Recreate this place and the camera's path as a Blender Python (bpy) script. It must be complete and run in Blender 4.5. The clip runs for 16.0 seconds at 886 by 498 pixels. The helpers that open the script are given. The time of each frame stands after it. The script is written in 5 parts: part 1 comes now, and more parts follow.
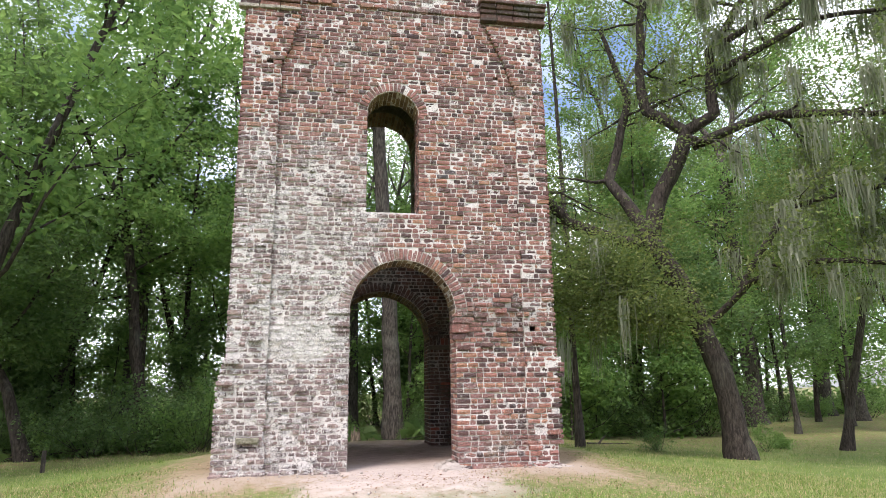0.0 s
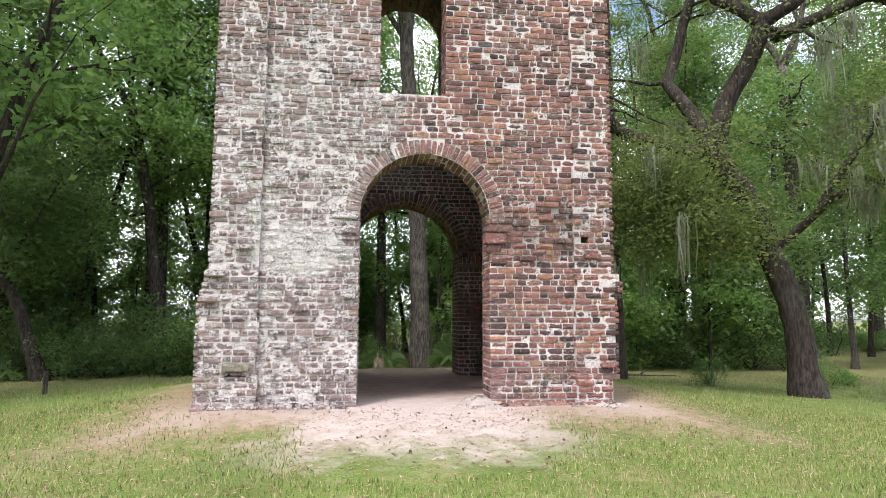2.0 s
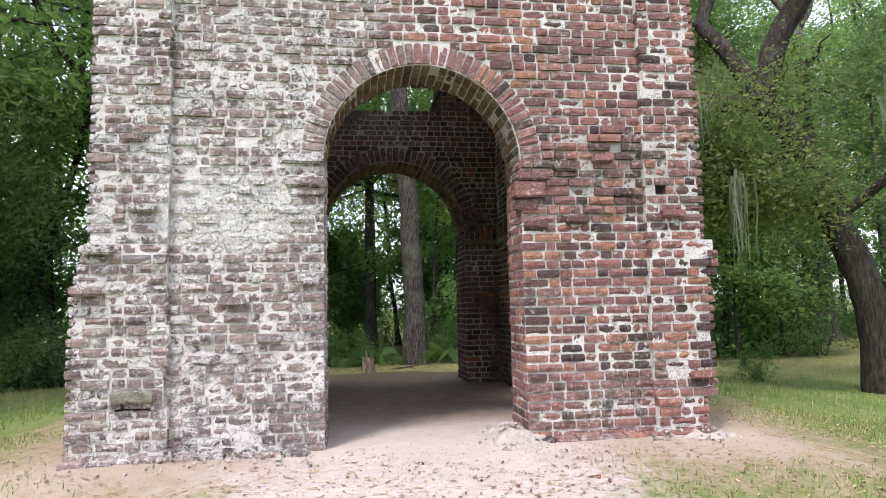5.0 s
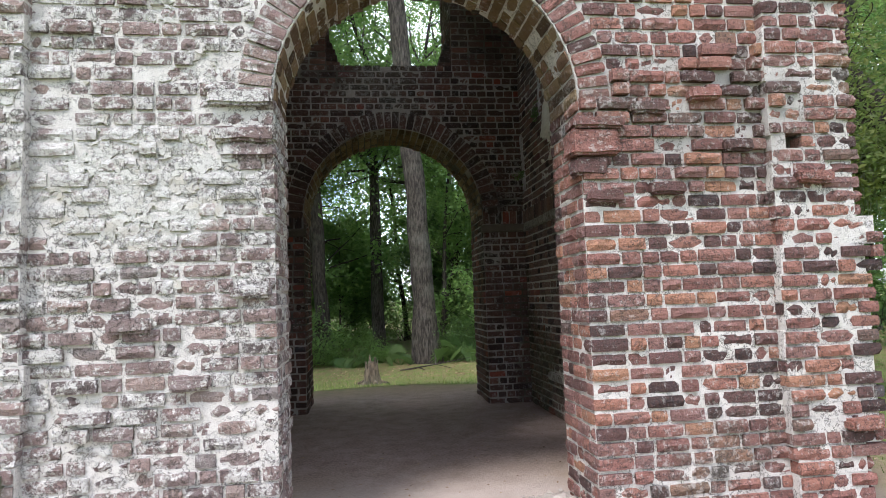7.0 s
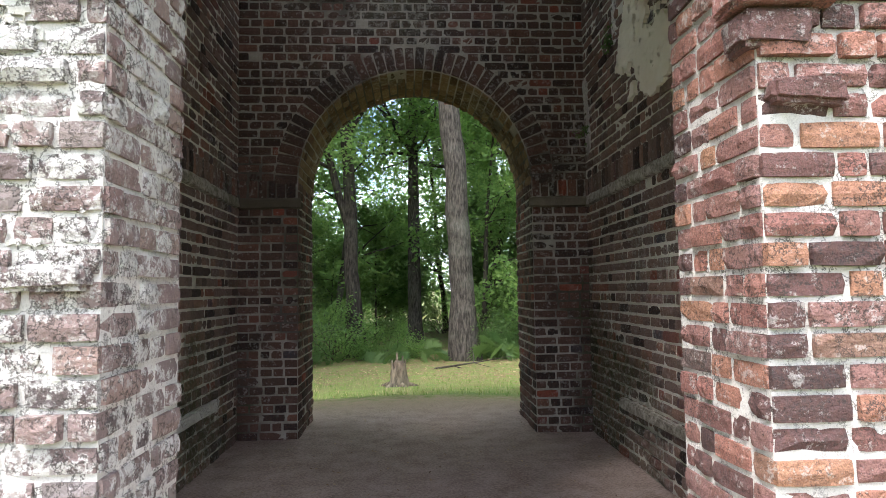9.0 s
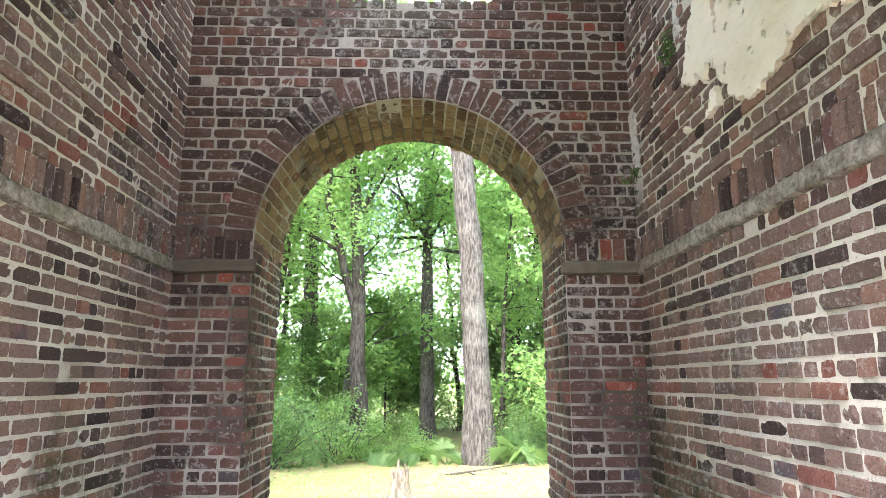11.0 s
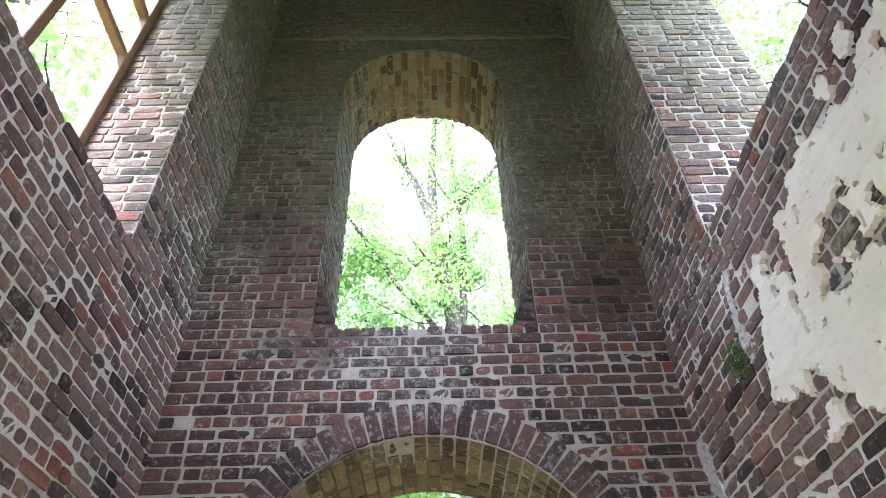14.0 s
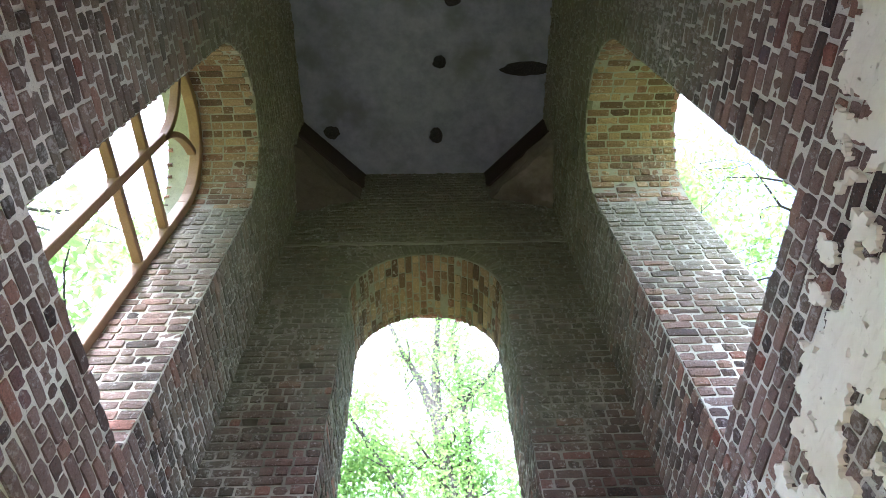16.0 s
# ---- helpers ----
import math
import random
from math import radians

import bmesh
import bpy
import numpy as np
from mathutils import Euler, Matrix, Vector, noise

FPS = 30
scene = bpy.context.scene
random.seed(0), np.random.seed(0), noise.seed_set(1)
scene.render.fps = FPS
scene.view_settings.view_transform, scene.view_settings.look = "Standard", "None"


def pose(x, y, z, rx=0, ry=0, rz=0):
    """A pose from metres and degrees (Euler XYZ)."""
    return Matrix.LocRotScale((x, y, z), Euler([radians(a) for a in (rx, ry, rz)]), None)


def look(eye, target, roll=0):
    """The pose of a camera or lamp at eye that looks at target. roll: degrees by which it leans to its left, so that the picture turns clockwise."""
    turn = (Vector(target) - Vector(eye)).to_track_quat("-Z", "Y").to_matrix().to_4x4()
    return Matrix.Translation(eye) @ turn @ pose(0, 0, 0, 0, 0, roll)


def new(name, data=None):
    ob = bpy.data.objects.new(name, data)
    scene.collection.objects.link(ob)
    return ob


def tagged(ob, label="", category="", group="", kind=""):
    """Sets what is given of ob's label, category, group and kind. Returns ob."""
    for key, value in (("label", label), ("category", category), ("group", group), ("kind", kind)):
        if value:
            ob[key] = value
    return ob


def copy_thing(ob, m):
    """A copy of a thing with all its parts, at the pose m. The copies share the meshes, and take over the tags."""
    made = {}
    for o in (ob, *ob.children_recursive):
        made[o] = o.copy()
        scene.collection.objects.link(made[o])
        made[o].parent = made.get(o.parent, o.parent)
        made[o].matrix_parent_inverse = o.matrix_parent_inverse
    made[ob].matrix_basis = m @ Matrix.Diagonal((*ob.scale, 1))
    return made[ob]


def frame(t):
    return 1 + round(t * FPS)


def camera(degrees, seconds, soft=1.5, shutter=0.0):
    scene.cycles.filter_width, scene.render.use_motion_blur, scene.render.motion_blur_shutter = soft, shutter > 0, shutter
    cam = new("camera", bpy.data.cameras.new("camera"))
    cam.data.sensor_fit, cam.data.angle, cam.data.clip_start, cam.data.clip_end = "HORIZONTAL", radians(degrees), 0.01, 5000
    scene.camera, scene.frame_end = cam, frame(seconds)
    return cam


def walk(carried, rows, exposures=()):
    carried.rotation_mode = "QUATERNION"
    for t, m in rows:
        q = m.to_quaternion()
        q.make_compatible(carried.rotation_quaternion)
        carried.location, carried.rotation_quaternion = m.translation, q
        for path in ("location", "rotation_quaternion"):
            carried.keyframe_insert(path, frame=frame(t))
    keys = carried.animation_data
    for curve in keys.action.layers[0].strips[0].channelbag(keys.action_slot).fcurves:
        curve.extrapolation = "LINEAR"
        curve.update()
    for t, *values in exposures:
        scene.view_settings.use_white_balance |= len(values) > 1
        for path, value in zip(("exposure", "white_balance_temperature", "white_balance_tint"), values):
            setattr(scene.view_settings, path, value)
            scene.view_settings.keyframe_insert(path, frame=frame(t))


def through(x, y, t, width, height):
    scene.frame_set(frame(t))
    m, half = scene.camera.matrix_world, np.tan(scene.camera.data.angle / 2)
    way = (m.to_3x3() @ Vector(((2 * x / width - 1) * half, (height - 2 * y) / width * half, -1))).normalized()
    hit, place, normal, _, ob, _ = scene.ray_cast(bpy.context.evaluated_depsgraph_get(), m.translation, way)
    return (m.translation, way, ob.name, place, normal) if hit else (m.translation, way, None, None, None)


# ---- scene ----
cam = camera(69.7, 16.0, soft=0.85)
PATH = [
    (0, (-1.113, -10.011, 1.152), (-0.771, -8.089, 1.588), -0.8),
    (0.5, (-1.011, -9.556, 1.139), (-0.715, -7.621, 1.547), -0.5),
    (1, (-0.97, -9.049, 1.127), (-0.702, -7.098, 1.477), -0.0),
    (1.5, (-0.857, -8.553, 1.106), (-0.61, -6.588, 1.381), 0.2),
    (2, (-0.766, -8.07, 1.079), (-0.519, -6.098, 1.298), 0.2),
    (2.5, (-0.726, -7.574, 1.064), (-0.479, -5.599, 1.262), -0.0),
    (3, (-0.657, -7.127, 1.075), (-0.409, -5.152, 1.269), -0.2),
    (3.5, (-0.629, -6.685, 1.081), (-0.385, -4.709, 1.266), -0.4),
    (4, (-0.598, -6.222, 1.077), (-0.347, -4.246, 1.253), -0.5),
    (4.2, (-0.604, -6.042, 1.076), (-0.345, -4.067, 1.257), -0.6),
    (6.3, (-0.422, -4.064, 1.251), (-0.151, -2.092, 1.438), -2.0),
    (6.5, (-0.392, -3.867, 1.271), (-0.127, -1.893, 1.449), -2.0),
    (7, (-0.367, -3.411, 1.286), (-0.121, -1.432, 1.439), -2.1),
    (7.5, (-0.301, -2.959, 1.299), (-0.078, -0.975, 1.426), -2.0),
    (8, (-0.255, -2.526, 1.309), (-0.054, -0.54, 1.423), -1.7),
    (8.2, (-0.234, -2.331, 1.325), (-0.05, -0.343, 1.437), -1.6),
    (10.3, (0.143, -0.606, 1.284), (0.184, 1.379, 1.53), 0.3),
    (10.5, (0.128, -0.454, 1.289), (0.175, 1.525, 1.57), 0.2),
    (11, (0.115, -0.109, 1.342), (0.169, 1.848, 1.75), 0.0),
    (11.5, (0.112, 0.219, 1.407), (0.182, 2.137, 1.969), -0.3),
    (12, (0.049, 0.489, 1.445), (0.141, 2.354, 2.162), -1.0),
    (12.5, (0.014, 0.654, 1.511), (0.108, 2.451, 2.385), -1.6),
    (13, (0.001, 0.689, 1.573), (0.085, 2.397, 2.61), -2.1),
    (13.5, (0.03, 0.679, 1.604), (0.082, 2.278, 2.805), -1.9),
    (14, (0.042, 0.657, 1.624), (0.083, 2.134, 2.972), -2.0),
    (14.5, (0.044, 0.647, 1.639), (0.082, 1.991, 3.119), -2.2),
    (15, (0.041, 0.631, 1.653), (0.075, 1.852, 3.238), -2.3),
    (15.5, (0.041, 0.626, 1.655), (0.075, 1.732, 3.32), -2.5),
    (16, (0.047, 0.62, 1.663), (0.087, 1.627, 3.391), -3.0),
]
EXPOSURES = [(0.0, 0.84, 6300, 19), (4.2, 0.88, 6150, 18), (7.0, 0.84, 5950, 14), (8.2, 0.92, 5950, 13), (9.3, 2.0, 6150, 13), (10.3, 3.15, 6200, 14), (11.0, 3.82, 6000, 17), (12.0, 3.8, 5700, 20), (13.0, 3.8, 5500, 25), (14.5, 3.65, 5400, 25), (16.0, 3.65, 5350, 22)]
walk(cam, [(t, look(eye, target, roll)) for t, eye, target, roll in PATH], EXPOSURES)

# ---------------------------------------------------------------- world, sun
SUN_EL, SUN_AZ = 60.0, 218.0
world = bpy.data.worlds.new("sky")
scene.world = world
world.use_nodes = True
wn, wl = world.node_tree.nodes, world.node_tree.links
wn.clear()
sky = wn.new("ShaderNodeTexSky")
sky.sky_type = "NISHITA"
sky.sun_disc = False
sky.sun_elevation, sky.sun_rotation = radians(SUN_EL), radians(SUN_AZ)
sky.dust_density = 2.0
wtc = wn.new("ShaderNodeTexCoord")
wno = wn.new("ShaderNodeTexNoise")
wno.inputs["Scale"].default_value, wno.inputs["Detail"].default_value = 3.2, 6
wra = wn.new("ShaderNodeValToRGB")
wra.color_ramp.elements[0].position, wra.color_ramp.elements[1].position = 0.40, 0.62
wmx = wn.new("ShaderNodeMix")
wmx.data_type = "RGBA"
wbg = wn.new("ShaderNodeBackground")
wbg.inputs["Strength"].default_value = 0.15
wout = wn.new("ShaderNodeOutputWorld")
wl.new(wtc.outputs["Generated"], wno.inputs["Vector"])
wl.new(wno.outputs["Fac"], wra.inputs["Fac"])
wl.new(wra.outputs["Color"], wmx.inputs[0])
wl.new(sky.outputs["Color"], wmx.inputs[6])
wmx.inputs[7].default_value = (12.0, 12.4, 12.9, 1)
wl.new(wmx.outputs[2], wbg.inputs["Color"])
wl.new(wbg.outputs[0], wout.inputs[0])

sun_data = bpy.data.lights.new("sun", "SUN")
sun_data.energy, sun_data.angle, sun_data.color = 1.9, radians(11), (1.0, 0.95, 0.87)
sun = new("sun", sun_data)
sa, se = radians(SUN_AZ), radians(SUN_EL)
sun.matrix_world = look((20 * math.sin(sa), 20 * math.cos(sa), 30), (20 * math.sin(sa) - math.sin(sa) * math.cos(se), 20 * math.cos(sa) - math.cos(sa) * math.cos(se), 30 - math.sin(se)))


# ---------------------------------------------------------------- materials
class Nodes:
    """Short hand for one node material."""

    def __init__(self, name, rough=0.9):
        self.mat = bpy.data.materials.new(name)
        self.mat.use_nodes = True
        self.t = self.mat.node_tree
        self.bsdf = self.t.nodes["Principled BSDF"]
        self.bsdf.inputs["Roughness"].default_value = rough
        self.bsdf.inputs["Specular IOR Level"].default_value = 0.25
        self.pos = self.t.nodes.new("ShaderNodeNewGeometry")

    def link(self, a, b):
        self.t.links.new(a, b)

    def put(self, socket, v):
        if isinstance(v, bpy.types.NodeSocket):
            self.link(v, socket)
        elif isinstance(v, (tuple, list)) and len(v) == 3 and socket.type == "RGBA":
            socket.default_value = (*v, 1)
        else:
            socket.default_value = v

    def noise(self, scale, detail=4, rough=0.55, vec=None):
        n = self.t.nodes.new("ShaderNodeTexNoise")
        n.inputs["Scale"].default_value, n.inputs["Detail"].default_value, n.inputs["Roughness"].default_value = scale, detail, rough
        self.link(vec or self.pos.outputs["Position"], n.inputs["Vector"])
        return n.outputs["Fac"]

    def math(self, op, a, b=0.0):
        n = self.t.nodes.new("ShaderNodeMath")
        n.operation = op
        self.put(n.inputs[0], a)
        self.put(n.inputs[1], b)
        return n.outputs[0]

    def step(self, v, lo, hi, out=(0.0, 1.0)):
        n = self.t.nodes.new("ShaderNodeMapRange")
        n.interpolation_type = "SMOOTHSTEP"
        self.put(n.inputs[0], v)
        for i, x in enumerate((lo, hi, *out)):
            n.inputs[i + 1].default_value = x
        return n.outputs[0]

    def mix(self, f, a, b, blend="MIX"):
        n = self.t.nodes.new("ShaderNodeMix")
        n.data_type, n.blend_type = "RGBA", blend
        self.put(n.inputs[0], f)
        self.put(n.inputs[6], a)
        self.put(n.inputs[7], b)
        return n.outputs[2]

    def ramp(self, f, *stops):
        n = self.t.nodes.new("ShaderNodeValToRGB")
        e = n.color_ramp.elements
        while len(e) < len(stops):
            e.new(0.5)
        for el, (p, c) in zip(e, stops):
            el.position, el.color = p, (*c, 1)
        self.put(n.inputs[0], f)
        return n.outputs[0]

    def axis(self, i):
        n = self.t.nodes.new("ShaderNodeSeparateXYZ")
        self.link(self.pos.outputs["Position"], n.inputs[0])
        return n.outputs[i]

    def rand(self):
        o = self.t.nodes.new("ShaderNodeObjectInfo")
        return self.math("FRACT", self.math("ADD", o.outputs["Random"], self.pos.outputs["Random Per Island"]))

    def done(self, colour, bump=None, strength=0.4, dist=0.01):
        self.put(self.bsdf.inputs["Base Color"], colour)
        if bump is not None:
            b = self.t.nodes.new("ShaderNodeBump")
            b.inputs["Strength"].default_value, b.inputs["Distance"].default_value = strength, dist
            self.link(bump, b.inputs["Height"])
            self.link(b.outputs[0], self.bsdf.inputs["Normal"])
        return self.mat


def cracks(m):
    """Thin dark cracks and lost flakes, here and there."""
    line = m.math("ABSOLUTE", m.math("SUBTRACT", m.noise(11, 6, 0.7), 0.5))
    where = m.step(m.noise(1.9, 3), 0.32, 0.55)
    return m.math("MULTIPLY", m.step(line, 0.022, 0.004, (0.0, 0.85)), where)


def algae(m, c, big, mid):
    """A film of olive algae and lime high up in the tower."""
    z = m.axis(2)
    k = m.step(m.math("ADD", z, m.math("MULTIPLY", m.math("SUBTRACT", big, 0.5), 5.0)), 3.5, 6.8, (0.0, 0.82))
    return m.mix(k, c, m.mix(mid, (0.10, 0.098, 0.068), (0.24, 0.23, 0.165)))


def damp_film(m, c):
    """Patches of green algae where the low walls stay damp."""
    k = m.math("MULTIPLY", m.step(m.noise(0.85, 5, 0.6), 0.50, 0.62), m.step(m.noise(17, 5, 0.7), 0.36, 0.62, (0.25, 0.8)))
    return m.mix(m.math("MULTIPLY", k, m.step(m.axis(2), 2.1, 1.5)), c, (0.055, 0.062, 0.022))


def brick_material(name, stops, lime=None, lime_amount=0.0, stain=(0.10, 0.095, 0.075), stain_at=(0.55, 0.72), high=False, damp=False):
    """Hand-made brick: own tone for each brick, soot and lime stains, pitted face."""
    m = Nodes(name, 0.92)
    r = m.rand()
    fine, mid, big = m.noise(70, 5, 0.65), m.noise(9, 4), m.noise(1.1, 4)
    c = m.ramp(r, *stops)
    grain = m.noise(230, 3, 0.7)
    c = m.mix(m.step(grain, 0.42, 0.66, (0.0, 0.5)), c, (0.05, 0.04, 0.035))
    c = m.mix(m.step(m.noise(120, 4, 0.7), 0.62, 0.72, (0.0, 0.35)), c, (0.45, 0.40, 0.36))
    c = m.mix(m.step(fine, 0.35, 0.7, (0.0, 0.4)), c, (0.16, 0.075, 0.055))
    c = m.mix(m.step(m.noise(58, 5, 0.75), 0.585, 0.645, (0.0, 0.75)), c, (0.03, 0.025, 0.023))
    c = m.mix(m.step(mid, 0.52, 0.72, (0.0, 0.35)), c, m.mix(r, (0.06, 0.05, 0.05), (0.36, 0.19, 0.14)))
    c = m.mix(m.step(big, *stain_at, (0.0, 0.55)), c, stain)
    if high:
        c = algae(m, c, big, mid)
    if damp:
        c = damp_film(m, c)
    mask = m.step(m.math("ADD", m.noise(24, 6, 0.8), m.math("MULTIPLY", big, 0.3)), 0.70, 0.76, (0.0, lime_amount))
    if lime:
        worn, zone = lime(m, fine, mid, big, r)
        c = m.mix(m.math("MULTIPLY", zone, 0.7), c, m.mix(r, (0.15, 0.12, 0.115), (0.31, 0.265, 0.25)))
        mask = m.math("MAXIMUM", mask, worn)
    c = m.mix(mask, c, m.mix(m.noise(28, 5, 0.7), (0.46, 0.43, 0.40), (0.80, 0.77, 0.72)))
    if lime:
        c = m.mix(cracks(m), c, (0.05, 0.042, 0.038))
    return m.done(c, m.math("ADD", m.math("ADD", fine, m.noise(28, 5, 0.7)), m.math("MULTIPLY", mid, 0.8)), 0.9, 0.016)


def lime_front(m, fine, mid, big, r):
    """Old whitewash, left on the western half of the front below the upper window."""
    x, z = m.axis(0), m.axis(2)
    n = m.math("MULTIPLY", m.math("SUBTRACT", big, 0.5), 2.2)
    side = m.step(m.math("ADD", x, n), 0.25, -1.0)
    top = m.step(m.math("ADD", z, n), 5.9, 4.1)
    zone = m.math("MULTIPLY", side, top)
    wear = m.math("ADD", m.math("ADD", m.noise(13, 7, 0.8), m.math("MULTIPLY", r, 0.14)), m.math("MULTIPLY", m.noise(2.3, 3), 0.45))
    patch = m.step(wear, 0.79, 0.73, (0.0, 0.9))
    px = m.math("POWER", m.math("MULTIPLY", m.math("ADD", x, 1.58), 1.75), 2.0)
    pz = m.math("POWER", m.math("MULTIPLY", m.math("SUBTRACT", z, 1.93), 2.9), 2.0)
    coat = m.step(m.math("ADD", m.math("ADD", px, pz), m.math("MULTIPLY", m.math("SUBTRACT", m.noise(7, 6, 0.7), 0.5), 3.2)), 1.25, 0.85, (0.0, 0.92))
    chips = m.step(m.noise(42, 5, 0.7), 0.52, 0.60, (1.0, 0.35))
    return m.math("MULTIPLY", m.math("MAXIMUM", m.math("MULTIPLY", zone, patch), coat), chips), zone


BRICK_FRONT = brick_material("weathered_brick", [(0.0, (0.045, 0.034, 0.036)), (0.2, (0.17, 0.09, 0.084)), (0.42, (0.37, 0.165, 0.135)), (0.6, (0.29, 0.165, 0.15)), (0.82, (0.44, 0.20, 0.15)), (0.94, (0.48, 0.25, 0.15)), (1.0, (0.08, 0.088, 0.10))], lime_front, 0.4)
BRICK_INNER = brick_material("inner_brick", [(0.0, (0.016, 0.015, 0.016)), (0.06, (0.05, 0.038, 0.036)), (0.25, (0.17, 0.12, 0.10)), (0.5, (0.285, 0.19, 0.153)), (0.72, (0.235, 0.17, 0.148)), (0.93, (0.35, 0.205, 0.15)), (0.98, (0.28, 0.09, 0.06)), (1.0, (0.08, 0.09, 0.11))], None, 0.3, high=True, damp=True)
BRICK_BACK = brick_material("dark_inner_brick", [(0.0, (0.018, 0.016, 0.017)), (0.25, (0.07, 0.045, 0.04)), (0.55, (0.15, 0.08, 0.064)), (0.8, (0.10, 0.065, 0.058)), (0.95, (0.23, 0.105, 0.075)), (0.985, (0.33, 0.08, 0.05)), (1.0, (0.055, 0.065, 0.08))], None, 0.3, (0.03, 0.028, 0.026), (0.5, 0.66), high=True)
BRICK_SOFFIT = brick_material("ochre_stained_brick", [(0.0, (0.07, 0.045, 0.026)), (0.4, (0.24, 0.155, 0.08)), (0.75, (0.36, 0.26, 0.14)), (1.0, (0.18, 0.09, 0.055))], None, 0.3)


def mortar_material(name, a, b, dark=(0.16, 0.14, 0.11), high=False, eroded=False, dark_at=(0.5, 0.75, 0.6), flaked=False):
    m = Nodes(name, 0.95)
    fine, mid, big = m.noise(120, 6, 0.7), m.noise(13, 5, 0.65), m.noise(0.9, 4)
    c = m.mix(mid, a, b)
    c = m.mix(m.step(big, dark_at[0], dark_at[1], (0.0, dark_at[2])), c, dark)
    c = m.mix(m.step(m.math("ADD", m.math("MULTIPLY", fine, 0.5), m.math("MULTIPLY", m.noise(230, 3, 0.7), 0.5)), 0.48, 0.68, (0.0, 0.5)), c, (0.2, 0.16, 0.13))
    c = m.mix(m.step(m.noise(46, 5, 0.72), 0.60, 0.65, (0.0, 0.6)), c, (0.12, 0.10, 0.085))
    if flaked:
        c = m.mix(m.step(m.noise(5.5, 5, 0.65), 0.5, 0.64, (0.0, 0.75)), c, m.mix(m.noise(3.1, 3), (0.33, 0.30, 0.29), (0.62, 0.55, 0.42)))
        c = m.mix(cracks(m), c, (0.07, 0.06, 0.05))
    if high:
        c = algae(m, c, big, mid)
        c = damp_film(m, c)
    if eroded:
        x, z = m.axis(0), m.axis(2)
        n = m.math("MULTIPLY", m.math("SUBTRACT", m.noise(2.2, 4), 0.5), 1.5)
        ex = m.math("POWER", m.math("MULTIPLY", m.math("SUBTRACT", x, 1.45), 0.9), 2.0)
        ez = m.math("POWER", m.math("MULTIPLY", m.math("SUBTRACT", z, 2.25), 2.2), 2.0)
        k = m.step(m.math("ADD", m.math("ADD", ex, ez), n), 1.1, 0.4, (0.0, 0.35))
        c = m.mix(k, c, (0.12, 0.095, 0.075))
        c = m.mix(cracks(m), c, (0.06, 0.05, 0.042))
    return m.done(c, m.math("ADD", fine, mid), 0.6, 0.012)


MORTAR_FRONT = mortar_material("shell_lime_mortar", (0.50, 0.455, 0.415), (0.82, 0.78, 0.73), (0.34, 0.29, 0.26), eroded=True, dark_at=(0.55, 0.8, 0.4))
HEAP = mortar_material("washed_out_mortar", (0.34, 0.29, 0.25), (0.54, 0.48, 0.43))
MORTAR_INNER = mortar_material("inner_lime_mortar", (0.60, 0.56, 0.475), (0.80, 0.76, 0.66), (0.38, 0.345, 0.28), high=True)
BRICK_MOSSY = brick_material("blackened_brick", [(0.0, (0.05, 0.045, 0.04)), (0.5, (0.10, 0.065, 0.055)), (1.0, (0.16, 0.09, 0.07))], None, 0.15)
LIME = mortar_material("white_lime_render", (0.50, 0.475, 0.44), (0.72, 0.695, 0.64), (0.40, 0.37, 0.31), flaked=True)
BLACK = mortar_material("hole_black", (0.012, 0.012, 0.012), (0.03, 0.03, 0.03), (0.01, 0.01, 0.01))
CORBEL = mortar_material("dark_brown_corbel", (0.10, 0.08, 0.06), (0.27, 0.23, 0.17), (0.05, 0.04, 0.03), dark_at=(0.4, 0.6, 0.7))
MORTAR_BACK = mortar_material("dark_patched_lime_mortar", (0.26, 0.225, 0.19), (0.56, 0.51, 0.45), (0.045, 0.038, 0.033), high=True, dark_at=(0.47, 0.60, 0.85))


def stone_material():
    m = Nodes("weathered_band", 0.95)
    fine, mid, spots = m.noise(75, 6, 0.75), m.noise(16, 6, 0.75), m.noise(34, 5, 0.7)
    c = m.mix(m.step(mid, 0.36, 0.64), (0.26, 0.225, 0.18), (0.58, 0.53, 0.45))
    c = m.mix(m.step(spots, 0.52, 0.62, (0.0, 0.55)), c, (0.10, 0.085, 0.065))
    c = m.mix(m.step(fine, 0.58, 0.7, (0.0, 0.6)), c, (0.58, 0.55, 0.49))
    c = m.mix(m.step(m.noise(2.5, 4), 0.52, 0.66, (0.0, 0.5)), c, (0.19, 0.20, 0.11))
    return m.done(c, m.math("ADD", fine, m.math("MULTIPLY", mid, 1.5)), 1.0, 0.02)


STONE = stone_material()


def plaster_material():
    m = Nodes("old_lime_plaster", 0.85)
    fine, mid, big = m.noise(90, 5), m.noise(7, 5, 0.6), m.noise(1.6, 4)
    c = m.mix(mid, (0.68, 0.61, 0.49), (0.82, 0.77, 0.66))
    c = m.mix(m.step(big, 0.5, 0.75, (0.0, 0.7)), c, (0.62, 0.53, 0.38))
    c = m.mix(m.step(m.noise(30, 3), 0.66, 0.74, (0.0, 0.6)), c, (0.35, 0.27, 0.18))
    return m.done(c, m.math("ADD", mid, m.math("MULTIPLY", fine, 0.3)), 0.35, 0.01)


PLASTER = plaster_material()


